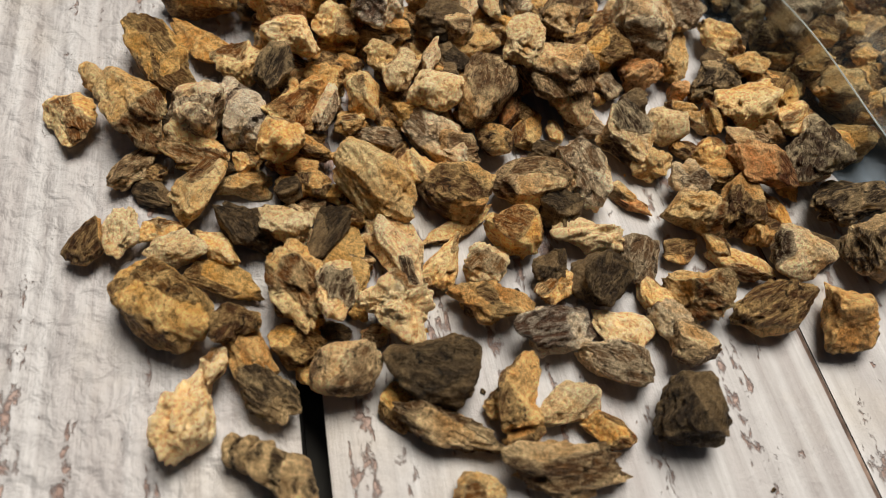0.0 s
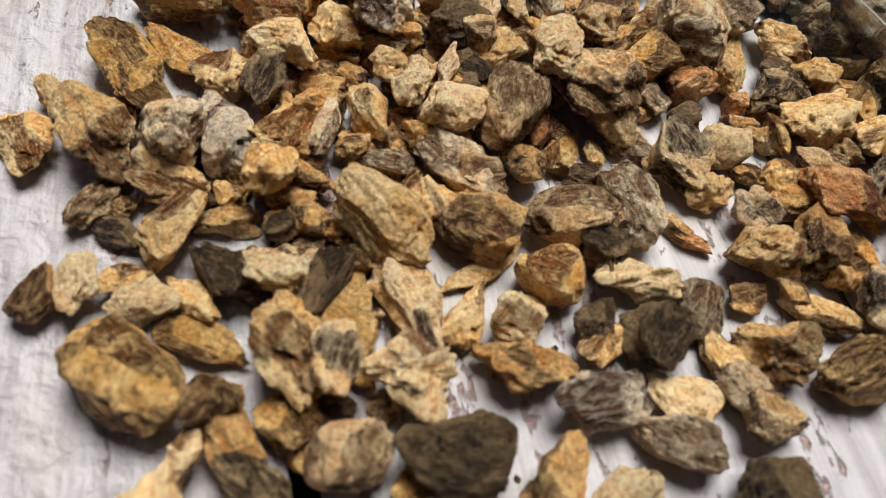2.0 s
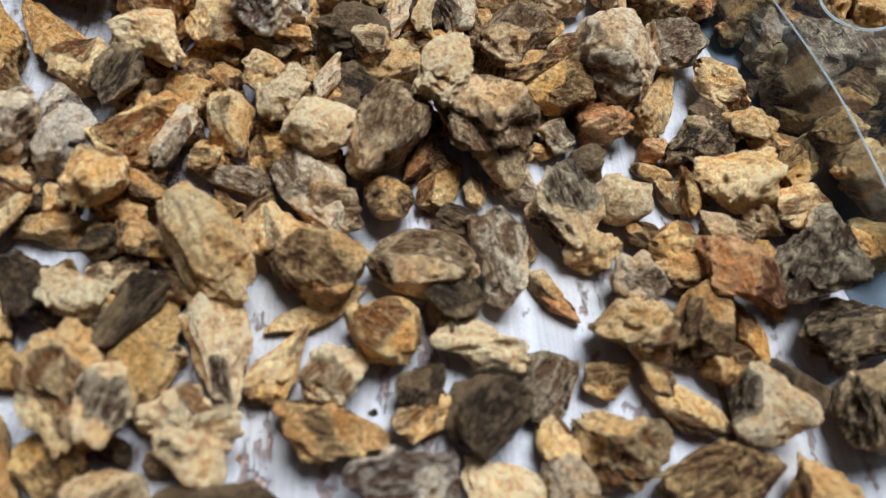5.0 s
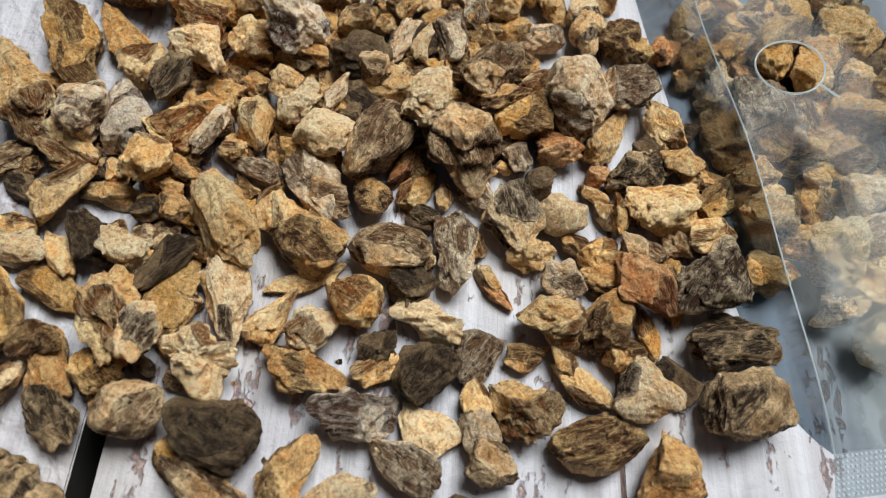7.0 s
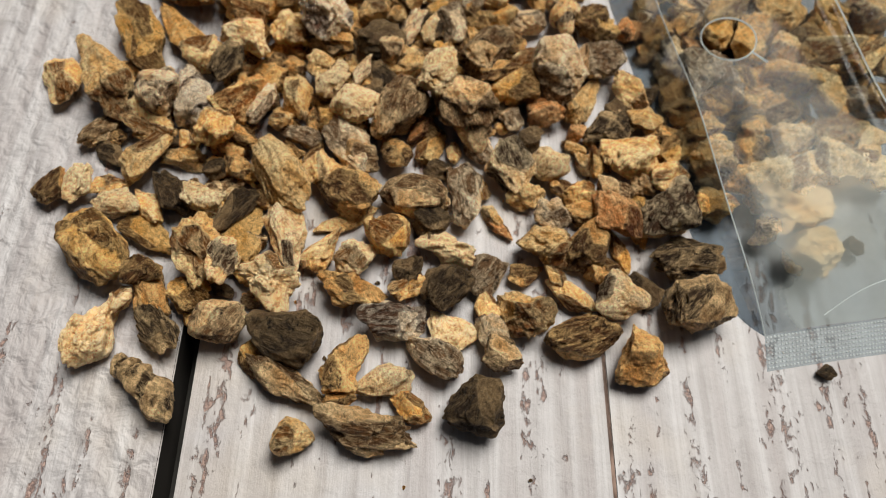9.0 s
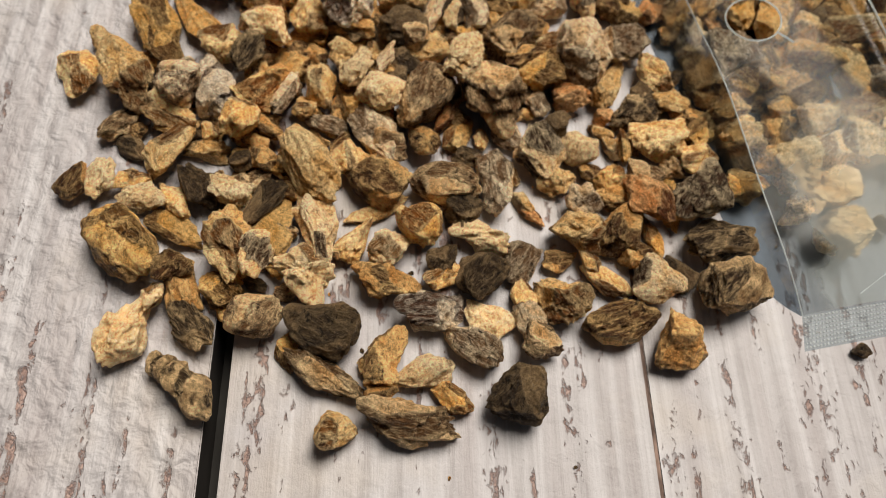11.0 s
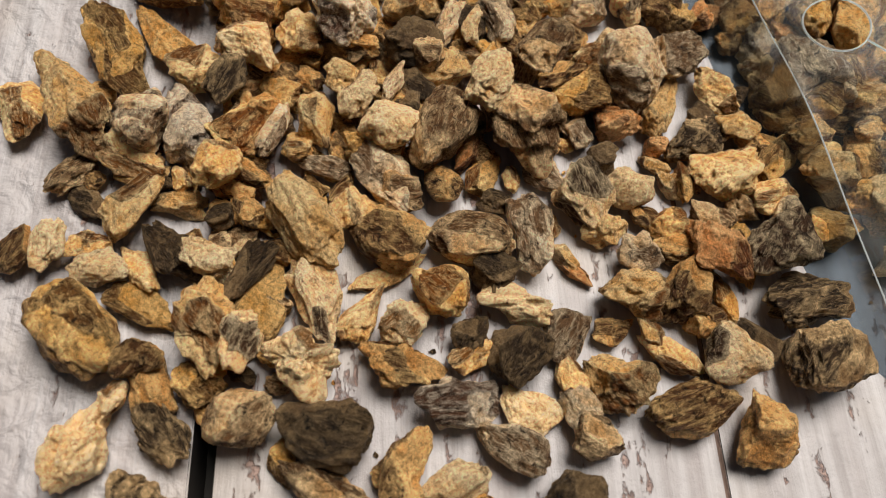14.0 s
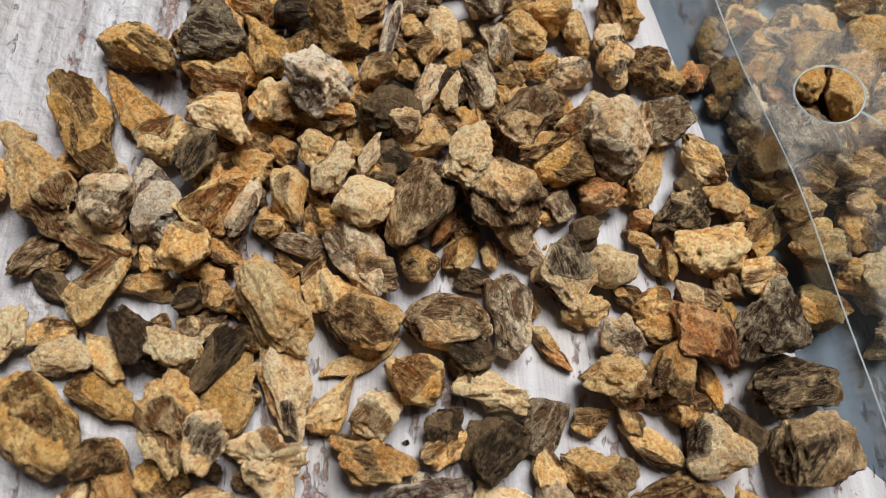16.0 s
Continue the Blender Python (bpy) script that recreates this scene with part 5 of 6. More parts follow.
root_piece(5.1, 91.6, 3.2, 5.7, 3.4, 2.6, 22, "B", "c", rest=fragments)
root_piece(11.2, 85.2, 0.1, 0.6, 0.4, 0.3, 3, "Y", "c", rest=fragments)
root_piece(75.8, 128.5, 0.1, 0.6, 0.4, 0.3, 62, "B", "c", rest=fragments)
root_piece(45.7, 105.9, 0.1, 0.4, 0.3, 0.2, 222, "D", "c", rest=fragments)
root_piece(29.5, 133.5, 0.2, 0.9, 0.6, 0.4, 200, "D", "c", rest=fragments)
root_piece(39.6, 97.6, 0.1, 0.5, 0.4, 0.3, 352, "O", "c", rest=fragments)
root_piece(40.0, 83.3, 0.1, 0.6, 0.4, 0.3, 277, "Y", "c", rest=fragments)
root_piece(53.7, 129.8, 0.2, 0.8, 0.6, 0.4, 317, "B", "c", rest=fragments)
root_piece(49.9, 32.3, 0.1, 0.7, 0.5, 0.3, 101, "Y", "c", rest=fragments)
root_piece(52.7, 100.7, 0.1, 0.5, 0.4, 0.3, 311, "O", "c", rest=fragments)
root_piece(15.4, 99.3, 0.1, 0.5, 0.3, 0.2, 3, "O", "c", rest=fragments)
root_piece(-6.9, 72.3, 0.2, 0.9, 0.6, 0.4, 263, "O", "c", rest=fragments)
root_piece(37.7, 56.5, 0.2, 0.8, 0.6, 0.4, 117, "D", "c", rest=fragments)
root_piece(19.6, 48.1, 0.1, 0.7, 0.5, 0.3, 115, "O", "c", rest=fragments)
root_piece(61.8, 115.7, 0.2, 0.9, 0.7, 0.5, 274, "Y", "c", rest=fragments)
root_piece(68.1, 79.3, 0.2, 0.7, 0.5, 0.4, 23, "B", "c", rest=fragments)
root_piece(68.4, 82.8, 0.1, 0.4, 0.3, 0.2, 183, "O", "c", rest=fragments)
root_piece(2.6, 59.6, 0.2, 1.0, 0.7, 0.5, 269, "Y", "c", rest=fragments)
root_piece(38.5, 116.3, 0.2, 0.7, 0.5, 0.4, 348, "Y", "c", rest=fragments)
root_piece(75.3, 84.8, 0.1, 0.5, 0.4, 0.2, 265, "D", "c", rest=fragments)
root_piece(60.2, 104.0, 0.1, 0.4, 0.3, 0.2, 75, "D", "c", rest=fragments)
root_piece(-18.9, 133.7, 0.1, 0.7, 0.5, 0.3, 261, "D", "c", rest=fragments)
root_piece(43.5, 91.9, 0.1, 0.4, 0.3, 0.2, 9, "Y", "c", rest=fragments)
root_piece(8.4, 67.9, 0.2, 0.8, 0.6, 0.4, 17, "O", "c", rest=fragments)
root_piece(30.4, 30.0, 0.2, 0.9, 0.6, 0.4, 274, "Y", "c", rest=fragments)
root_piece(-36.0, 120.9, 0.2, 0.9, 0.6, 0.4, 0, "B", "c", rest=fragments)
root_piece(34.3, 92.3, 0.2, 0.9, 0.6, 0.4, 92, "Y", "c", rest=fragments)
root_piece(45.8, 95.2, 0.1, 0.5, 0.3, 0.2, 257, "Y", "c", rest=fragments)
root_piece(16.7, 96.4, 0.1, 0.5, 0.3, 0.2, 103, "Y", "c", rest=fragments)
root_piece(26.9, 82.4, 0.2, 0.9, 0.6, 0.4, 120, "O", "c", rest=fragments)
root_piece(29.3, 57.9, 0.2, 0.9, 0.7, 0.5, 233, "D", "c", rest=fragments)
root_piece(25.6, 84.3, 0.2, 0.9, 0.6, 0.4, 316, "D", "c", rest=fragments)
root_piece(1.5, 66.4, 0.1, 0.6, 0.4, 0.3, 250, "D", "c", rest=fragments)
root_piece(7.4, 92.8, 0.1, 0.6, 0.5, 0.3, 157, "Y", "c", rest=fragments)
root_piece(36.0, 80.8, 0.2, 0.7, 0.5, 0.4, 79, "D", "c", rest=fragments)
root_piece(-7.9, 108.0, 0.1, 0.5, 0.3, 0.2, 138, "D", "c", rest=fragments)
root_piece(55.6, 12.4, 0.1, 0.6, 0.4, 0.3, 33, "B", "c", rest=fragments)
root_piece(-12.6, 96.9, 0.1, 0.5, 0.3, 0.2, 115, "O", "c", rest=fragments)
root_piece(29.0, 42.6, 0.2, 0.9, 0.6, 0.4, 159, "D", "c", rest=fragments)
root_piece(-5.8, 68.2, 0.2, 0.9, 0.6, 0.4, 21, "O", "c", rest=fragments)
root_piece(65.9, 42.8, 0.2, 0.7, 0.5, 0.4, 229, "D", "c", rest=fragments)
root_piece(21.9, 104.9, 0.1, 0.6, 0.4, 0.3, 137, "Y", "c", rest=fragments)
root_piece(60.0, 111.1, 0.1, 0.5, 0.3, 0.2, 205, "O", "c", rest=fragments)
root_piece(28.7, 63.3, 0.2, 0.8, 0.6, 0.4, 284, "O", "c", rest=fragments)
root_piece(75.3, 86.5, 0.2, 0.7, 0.5, 0.4, 179, "B", "c", rest=fragments)
root_piece(16.7, 112.6, 0.1, 0.5, 0.3, 0.2, 211, "Y", "c", rest=fragments)
root_piece(43.7, 67.3, 0.1, 0.6, 0.4, 0.3, 237, "D", "c", rest=fragments)
root_piece(43.2, 43.3, 0.2, 0.9, 0.6, 0.4, 17, "B", "c", rest=fragments)
root_piece(16.8, 99.3, 0.1, 0.5, 0.3, 0.2, 300, "B", "c", rest=fragments)
root_piece(29.3, 136.1, 0.1, 0.7, 0.5, 0.3, 189, "B", "c", rest=fragments)
root_piece(37.7, 44.3, 0.1, 0.5, 0.4, 0.3, 149, "B", "c", rest=fragments)
root_piece(93.9, 83.0, 0.1, 0.5, 0.3, 0.2, 4, "B", "c", rest=fragments)
root_piece(38.5, 124.1, 0.2, 0.8, 0.6, 0.4, 46, "O", "c", rest=fragments)
root_piece(23.9, 88.5, 0.2, 1.0, 0.7, 0.5, 355, "O", "c", rest=fragments)
root_piece(18.7, 126.8, 0.2, 0.8, 0.6, 0.4, 103, "Y", "c", rest=fragments)
root_piece(71.8, 90.0, 0.1, 0.5, 0.3, 0.2, 291, "O", "c", rest=fragments)
root_piece(34.9, 121.5, 0.2, 0.8, 0.6, 0.4, 146, "Y", "c", rest=fragments)
root_piece(48.8, 92.3, 0.2, 0.8, 0.6, 0.4, 153, "B", "c", rest=fragments)
root_piece(17.4, 112.3, 0.1, 0.4, 0.3, 0.2, 208, "Y", "c", rest=fragments)
root_piece(49.0, 19.7, 0.1, 0.5, 0.4, 0.3, 3, "Y", "c", rest=fragments)
root_piece(83.0, 94.8, 0.2, 0.7, 0.5, 0.4, 234, "O", "c", rest=fragments)
joined("root_fragments", fragments, "small brown root fragments lying under the heap")

# the pieces inside the bag
root_piece(80.4, 108.6, 4.9, 10.5, 11.3, 8.8, 318, "P", "k", True)
root_piece(64.8, 123.3, 4.3, 9.8, 9.5, 7.4, 327, "A", "k", True)
root_piece(87.8, 109.2, 3.8, 11.6, 8.3, 6.4, 60, "P", "c", True)
root_piece(73.0, 101.5, 3.4, 7.7, 7.0, 5.4, 7, "O", "c", True)
root_piece(69.1, 110.0, 3.5, 7.5, 7.3, 5.6, 354, "O", "c", True)
root_piece(60.2, 124.2, 7.3, 11.0, 9.1, 7.1, 318, "A", "k", True)
root_piece(85.3, 158.5, 7.1, 11.5, 10.9, 8.5, 34, "T", "c", True)
root_piece(89.3, 119.6, 6.3, 11.2, 8.7, 6.8, 33, "P", "c", True)
root_piece(59.7, 136.7, 5.1, 8.5, 7.5, 5.8, 314, "Y", "c", True)
root_piece(66.6, 141.0, 5.9, 9.2, 8.3, 6.4, 297, "O", "c", True)
root_piece(71.9, 139.7, 3.1, 10.0, 6.2, 4.8, 292, "O", "c", True)
root_piece(73.9, 122.9, 3.1, 6.3, 6.4, 5.0, 314, "Y", "c", True)
root_piece(83.6, 102.8, 3.3, 8.6, 7.0, 5.4, 32, "G", "k", True)
root_piece(85.4, 116.3, 5.1, 10.2, 7.5, 5.8, 33, "P", "c", True)
root_piece(58.6, 141.6, 6.0, 12.8, 7.1, 5.5, 81, "Y", "c", True)
root_piece(78.4, 154.7, 4.6, 9.3, 10.4, 8.1, 7, "Y", "c", True)
root_piece(67.0, 127.1, 5.6, 8.1, 8.0, 6.2, 317, "B", "c", True)
root_piece(87.2, 127.3, 6.1, 9.4, 8.7, 6.8, 8, "T", "c", True)
root_piece(69.5, 109.5, 6.3, 8.6, 7.7, 6.0, 8, "T", "c", True)
root_piece(93.9, 131.0, 3.1, 10.4, 6.3, 4.9, 61, "P", "c", True)
root_piece(97.2, 123.9, 3.4, 9.2, 7.1, 5.5, 33, "P", "c", True)
root_piece(68.1, 147.1, 6.7, 12.4, 8.3, 6.5, 34, "T", "c", True)
root_piece(87.8, 148.7, 6.2, 14.6, 6.0, 4.7, 70, "T", "c", True)
root_piece(69.1, 121.4, 2.6, 6.6, 5.0, 3.9, 29, "B", "c", True)
root_piece(80.9, 145.2, 6.4, 14.7, 6.9, 5.7, 45, "T", "e", True)
root_piece(88.1, 139.8, 3.4, 7.6, 7.1, 5.5, 33, "A", "c", True)
root_piece(80.4, 119.7, 6.3, 7.1, 6.7, 5.2, 21, "P", "c", True)
root_piece(75.2, 107.1, 5.3, 6.5, 6.0, 4.7, 32, "O", "c", True)
root_piece(76.4, 125.7, 5.1, 8.1, 6.7, 5.2, 33, "G", "c", True)
root_piece(64.7, 114.2, 4.5, 5.5, 4.5, 3.5, 29, "O", "c", True)
root_piece(64.5, 120.1, 6.3, 7.4, 6.6, 5.1, 354, "Y", "c", True)
root_piece(54.3, 135.8, 2.3, 6.7, 4.1, 3.2, 83, "O", "c", True)
root_piece(57.2, 134.0, 2.6, 6.6, 5.0, 3.8, 315, "R", "c", True)
root_piece(73.0, 141.5, 5.5, 8.1, 6.5, 5.1, 34, "T", "c", True)
root_piece(73.3, 125.8, 5.4, 10.4, 6.0, 4.6, 33, "G", "c", True)
root_piece(62.4, 132.7, 2.5, 5.7, 4.7, 3.6, 18, "R", "c", True)
root_piece(65.2, 114.3, 5.5, 5.8, 5.2, 4.0, 33, "O", "c", True)
root_piece(71.1, 124.7, 6.0, 6.9, 5.4, 4.2, 33, "O", "c", True)
root_piece(52.8, 137.1, 4.2, 7.3, 4.5, 3.5, 74, "O", "c", True)
root_piece(73.6, 119.3, 4.7, 4.6, 4.5, 3.5, 33, "T", "c", True)
root_piece(98.6, 107.9, 2.1, 4.0, 3.6, 2.8, 9, "D", "c", True)
root_piece(90.9, 100.5, 4.0, 9.3, 8.8, 6.8, 9, "P", "c", True)
root_piece(65.4, 135.9, 6.5, 9.7, 6.9, 5.4, 293, "O", "c", True)
root_piece(76.0, 133.7, 7.5, 11.5, 9.5, 7.4, 33, "O", "c", True)
root_piece(82.0, 133.5, 6.7, 13.9, 7.1, 5.8, 309, "T", "e", True)

bag_fragments = []
root_piece(65.0, 161.0, 4.1, 8.4, 8.9, 6.9, 23, "G", "k", rest=bag_fragments)
root_piece(66.2, 152.2, 3.1, 9.9, 6.4, 5.0, 250, "G", "c", rest=bag_fragments)
root_piece(59.8, 148.0, 3.9, 6.5, 8.6, 6.7, 5, "Y", "c", rest=bag_fragments)
root_piece(45.3, 150.0, 3.6, 6.9, 7.7, 6.0, 226, "Y", "c", rest=bag_fragments)
root_piece(65.6, 169.4, 3.2, 8.4, 6.6, 5.1, 275, "Y", "c", rest=bag_fragments)
root_piece(52.3, 141.1, 3.0, 11.8, 6.0, 4.7, 273, "Y", "k", rest=bag_fragments)
root_piece(92.9, 140.6, 3.9, 8.3, 8.5, 6.6, 216, "B", "k", rest=bag_fragments)
root_piece(71.9, 145.7, 2.9, 7.6, 5.8, 4.5, 255, "O", "k", rest=bag_fragments)
root_piece(86.2, 154.4, 4.7, 7.3, 10.6, 8.3, 354, "O", "c", rest=bag_fragments)
root_piece(65.8, 176.3, 3.6, 8.3, 7.5, 5.9, 231, "Y", "c", rest=bag_fragments)
root_piece(84.0, 144.4, 3.6, 9.9, 7.6, 5.9, 294, "O", "c", rest=bag_fragments)
root_piece(88.7, 118.9, 3.1, 12.0, 6.2, 4.8, 267, "B", "c", rest=bag_fragments)
root_piece(58.8, 151.7, 3.7, 7.7, 8.0, 6.2, 335, "Y", "c", rest=bag_fragments)
root_piece(61.2, 139.9, 3.0, 11.1, 5.9, 4.6, 242, "O", "c", rest=bag_fragments)
root_piece(67.1, 144.6, 3.6, 8.5, 7.8, 6.0, 339, "B", "c", rest=bag_fragments)
root_piece(80.1, 120.8, 3.9, 6.0, 8.5, 6.6, 342, "D", "c", rest=bag_fragments)
root_piece(62.7, 178.7, 3.3, 8.5, 7.0, 5.4, 290, "D", "k", rest=bag_fragments)
root_piece(59.5, 139.8, 4.0, 7.8, 5.6, 4.3, 267, "D", "k", rest=bag_fragments)
root_piece(68.5, 152.1, 4.1, 10.8, 9.0, 7.0, 319, "O", "k", rest=bag_fragments)
root_piece(74.5, 131.4, 3.2, 13.4, 6.6, 5.1, 261, "O", "k", rest=bag_fragments)
root_piece(66.3, 147.9, 4.1, 7.9, 5.8, 4.5, 244, "Y", "k", rest=bag_fragments)
root_piece(82.2, 124.1, 3.1, 12.6, 6.4, 4.9, 252, "O", "k", rest=bag_fragments)
root_piece(67.7, 157.2, 4.4, 7.7, 6.6, 5.1, 299, "D", "k", rest=bag_fragments)
root_piece(43.9, 153.5, 3.8, 6.3, 8.1, 6.3, 356, "B", "c", rest=bag_fragments)
root_piece(87.0, 131.0, 3.1, 12.7, 6.2, 4.8, 256, "O", "k", rest=bag_fragments)
root_piece(92.4, 121.4, 3.8, 5.8, 8.1, 6.3, 356, "T", "k", rest=bag_fragments)
root_piece(74.7, 117.4, 3.2, 9.8, 6.5, 5.0, 294, "B", "k", rest=bag_fragments)
root_piece(89.8, 152.0, 3.3, 10.3, 6.9, 5.4, 286, "T", "c", rest=bag_fragments)
root_piece(45.0, 145.6, 2.8, 11.0, 5.6, 4.3, 276, "B", "c", rest=bag_fragments)
root_piece(66.8, 115.5, 3.4, 7.1, 7.2, 5.6, 218, "Y", "k", rest=bag_fragments)
root_piece(94.6, 127.1, 3.8, 6.7, 8.1, 6.3, 7, "T", "c", rest=bag_fragments)
root_piece(59.2, 170.1, 3.5, 10.1, 7.4, 5.7, 314, "B", "k", rest=bag_fragments)
root_piece(50.7, 171.1, 2.9, 14.0, 5.8, 4.5, 274, "Y", "k", rest=bag_fragments)
root_piece(64.9, 170.3, 4.1, 8.9, 5.6, 4.4, 269, "Y", "k", rest=bag_fragments)
root_piece(55.6, 150.3, 3.0, 8.8, 6.1, 4.7, 300, "B", "k", rest=bag_fragments)
root_piece(59.9, 170.0, 4.5, 11.5, 6.7, 5.2, 304, "D", "k", rest=bag_fragments)
root_piece(38.0, 163.9, 3.7, 9.0, 8.0, 6.2, 345, "B", "c", rest=bag_fragments)
root_piece(72.0, 109.2, 3.2, 8.0, 6.7, 5.2, 315, "B", "k", rest=bag_fragments)
root_piece(87.5, 149.7, 5.2, 8.6, 8.9, 6.9, 13, "B", "c", rest=bag_fragments)
root_piece(56.8, 145.9, 3.3, 10.0, 6.9, 5.3, 294, "D", "k", rest=bag_fragments)
root_piece(56.6, 160.4, 2.8, 8.3, 5.6, 4.3, 255, "B", "c", rest=bag_fragments)
root_piece(60.8, 128.6, 3.7, 8.4, 8.0, 6.2, 341, "O", "k", rest=bag_fragments)
root_piece(88.5, 149.2, 4.1, 12.3, 5.9, 4.6, 269, "B", "k", rest=bag_fragments)
root_piece(61.0, 126.1, 4.9, 8.0, 7.9, 6.1, 3, "B", "c", rest=bag_fragments)
root_piece(59.0, 158.1, 2.7, 12.5, 5.3, 4.1, 252, "D", "c", rest=bag_fragments)
root_piece(44.6, 150.6, 4.2, 10.8, 6.2, 4.8, 227, "B", "k", rest=bag_fragments)
root_piece(52.6, 159.7, 2.8, 7.8, 5.6, 4.3, 247, "B", "c", rest=bag_fragments)
root_piece(80.0, 117.7, 3.4, 8.6, 7.1, 5.5, 14, "B", "k", rest=bag_fragments)
root_piece(85.2, 163.6, 3.2, 13.0, 6.6, 5.1, 289, "T", "c", rest=bag_fragments)
root_piece(53.8, 148.5, 3.8, 10.6, 5.0, 3.9, 260, "B", "c", rest=bag_fragments)
root_piece(89.1, 129.0, 3.6, 8.8, 7.5, 5.9, 340, "D", "c", rest=bag_fragments)
root_piece(74.1, 130.2, 4.7, 6.8, 7.3, 5.7, 24, "B", "c", rest=bag_fragments)
root_piece(71.3, 149.5, 3.8, 10.8, 4.8, 3.8, 247, "O", "k", rest=bag_fragments)
root_piece(51.4, 141.6, 3.9, 8.9, 5.2, 4.0, 239, "B", "c", rest=bag_fragments)
root_piece(49.5, 160.5, 3.2, 8.8, 6.7, 5.2, 214, "O", "k", rest=bag_fragments)
root_piece(60.3, 174.0, 4.8, 7.4, 7.6, 5.9, 11, "O", "c", rest=bag_fragments)
root_piece(77.2, 147.8, 3.7, 8.1, 7.9, 6.1, 331, "B", "c", rest=bag_fragments)
root_piece(38.7, 163.1, 3.9, 11.1, 5.2, 4.0, 281, "D", "c", rest=bag_fragments)
root_piece(63.9, 158.9, 4.1, 10.1, 5.8, 4.5, 226, "T", "k", rest=bag_fragments)
root_piece(64.6, 177.2, 3.9, 14.9, 5.1, 4.0, 268, "Y", "c", rest=bag_fragments)
root_piece(66.5, 152.6, 3.8, 10.9, 5.0, 3.9, 283, "D", "k", rest=bag_fragments)
root_piece(81.4, 143.2, 4.7, 7.5, 7.4, 5.8, 325, "Y", "k", rest=bag_fragments)
root_piece(78.3, 135.4, 3.3, 6.9, 6.9, 5.4, 322, "B", "k", rest=bag_fragments)
root_piece(74.6, 151.3, 2.9, 13.0, 5.9, 4.6, 254, "D", "k", rest=bag_fragments)
root_piece(61.6, 167.7, 3.9, 9.9, 5.2, 4.0, 285, "G", "c", rest=bag_fragments)
root_piece(65.3, 159.1, 4.2, 6.7, 6.0, 4.7, 214, "T", "c", rest=bag_fragments)
root_piece(69.5, 140.7, 3.1, 10.2, 6.3, 4.9, 237, "Y", "k", rest=bag_fragments)
root_piece(54.2, 143.5, 4.2, 7.3, 6.1, 4.7, 9, "G", "k", rest=bag_fragments)
root_piece(68.9, 130.8, 2.8, 10.4, 5.5, 4.3, 289, "O", "c", rest=bag_fragments)
root_piece(48.3, 170.0, 3.0, 9.0, 6.0, 4.7, 229, "Y", "k", rest=bag_fragments)
root_piece(54.2, 141.3, 3.6, 8.2, 4.4, 3.4, 265, "G", "k", rest=bag_fragments)
root_piece(59.0, 178.6, 2.6, 13.7, 4.9, 3.8, 267, "O", "c", rest=bag_fragments)
root_piece(49.4, 135.0, 2.5, 9.5, 4.6, 3.6, 287, "Y", "k", rest=bag_fragments)
root_piece(68.0, 156.3, 3.9, 7.1, 5.2, 4.1, 299, "B", "c", rest=bag_fragments)
root_piece(47.5, 146.5, 2.9, 9.4, 5.8, 4.5, 25, "O", "c", rest=bag_fragments)
root_piece(64.3, 169.7, 3.9, 9.0, 5.1, 4.0, 238, "B", "c", rest=bag_fragments)
root_piece(74.3, 145.3, 4.7, 6.5, 7.3, 5.7, 13, "D", "c", rest=bag_fragments)
root_piece(80.2, 142.6, 4.5, 8.5, 6.9, 5.3, 329, "O", "k", rest=bag_fragments)
root_piece(78.0, 128.4, 3.0, 10.1, 5.9, 4.6, 319, "D", "k", rest=bag_fragments)
root_piece(80.9, 130.4, 2.6, 9.9, 5.0, 3.9, 293, "Y", "k", rest=bag_fragments)
joined("root_fragments", bag_fragments, "small root fragments filling the clear bag")

# ---------------------------------------------------------------- the plastic bag
# u runs along the bottom seal, v along the side of the bag
BAG = Matrix.Translation((0.0880, 0.0805, 0)) @ Matrix(((0.776, -0.63, 0, 0), (0.63, 0.776, 0, 0), (0, 0, 1, 0), (0, 0, 0, 1)))
HOLE_U, HOLE_V, HOLE_R = 0.0101, 0.0547, 0.0049
WIDTH, LENGTH = 0.085, 0.125


def film_height(u, v):
    """How high the front film lies over the planks: flat at the seal, lifted by the pieces inside, rippled."""
    rise = 0.0062 + 0.0062 * (1 - math.exp(-max(v, 0) / 0.028))
    dome = 0.0022 * (1 - math.exp(-max(u, 0) / 0.012))
    ripple = 0.0005 * math.sin(u * 210 + v * 60) + 0.0004 * math.sin(v * 160 - u * 90 + 1.0)
    crease = 0.0016 * math.exp(-((u - 0.0325 - 0.03 * (0.05 - v)) / 0.0011) ** 2) * min(1.0, max(0.0, (v - 0.012) / 0.02))
    return rise + dome + ripple + crease


bag = tagged(new("plastic_bag"), "clear plastic bag of dried root, sealed bottom, punched hole", "plastic bag")
bag.matrix_world = BAG
bm = bmesh.new()
NU, NV = 100, 140
grid = []
for j in range(NV + 1):
    line = []
    for i in range(NU + 1):
        u, v = WIDTH * i / NU, LENGTH * j / NV
        du, dv = u - HOLE_U, v - HOLE_V
        d = math.hypot(du, dv)
        if abs(d - HOLE_R) < 0.00062:
            u, v = HOLE_U + du / d * HOLE_R, HOLE_V + dv / d * HOLE_R
            d = HOLE_R
        line.append((bm.verts.new((u, v, film_height(u, v))), d))
    grid.append(line)
for j in range(NV):
    for i in range(NU):
        quad = (grid[j][i], grid[j][i + 1], grid[j + 1][i + 1], grid[j + 1][i])
        if not all(d < HOLE_R + 1e-6 for _, d in quad):
            bm.faces.new([p for p, _ in quad])
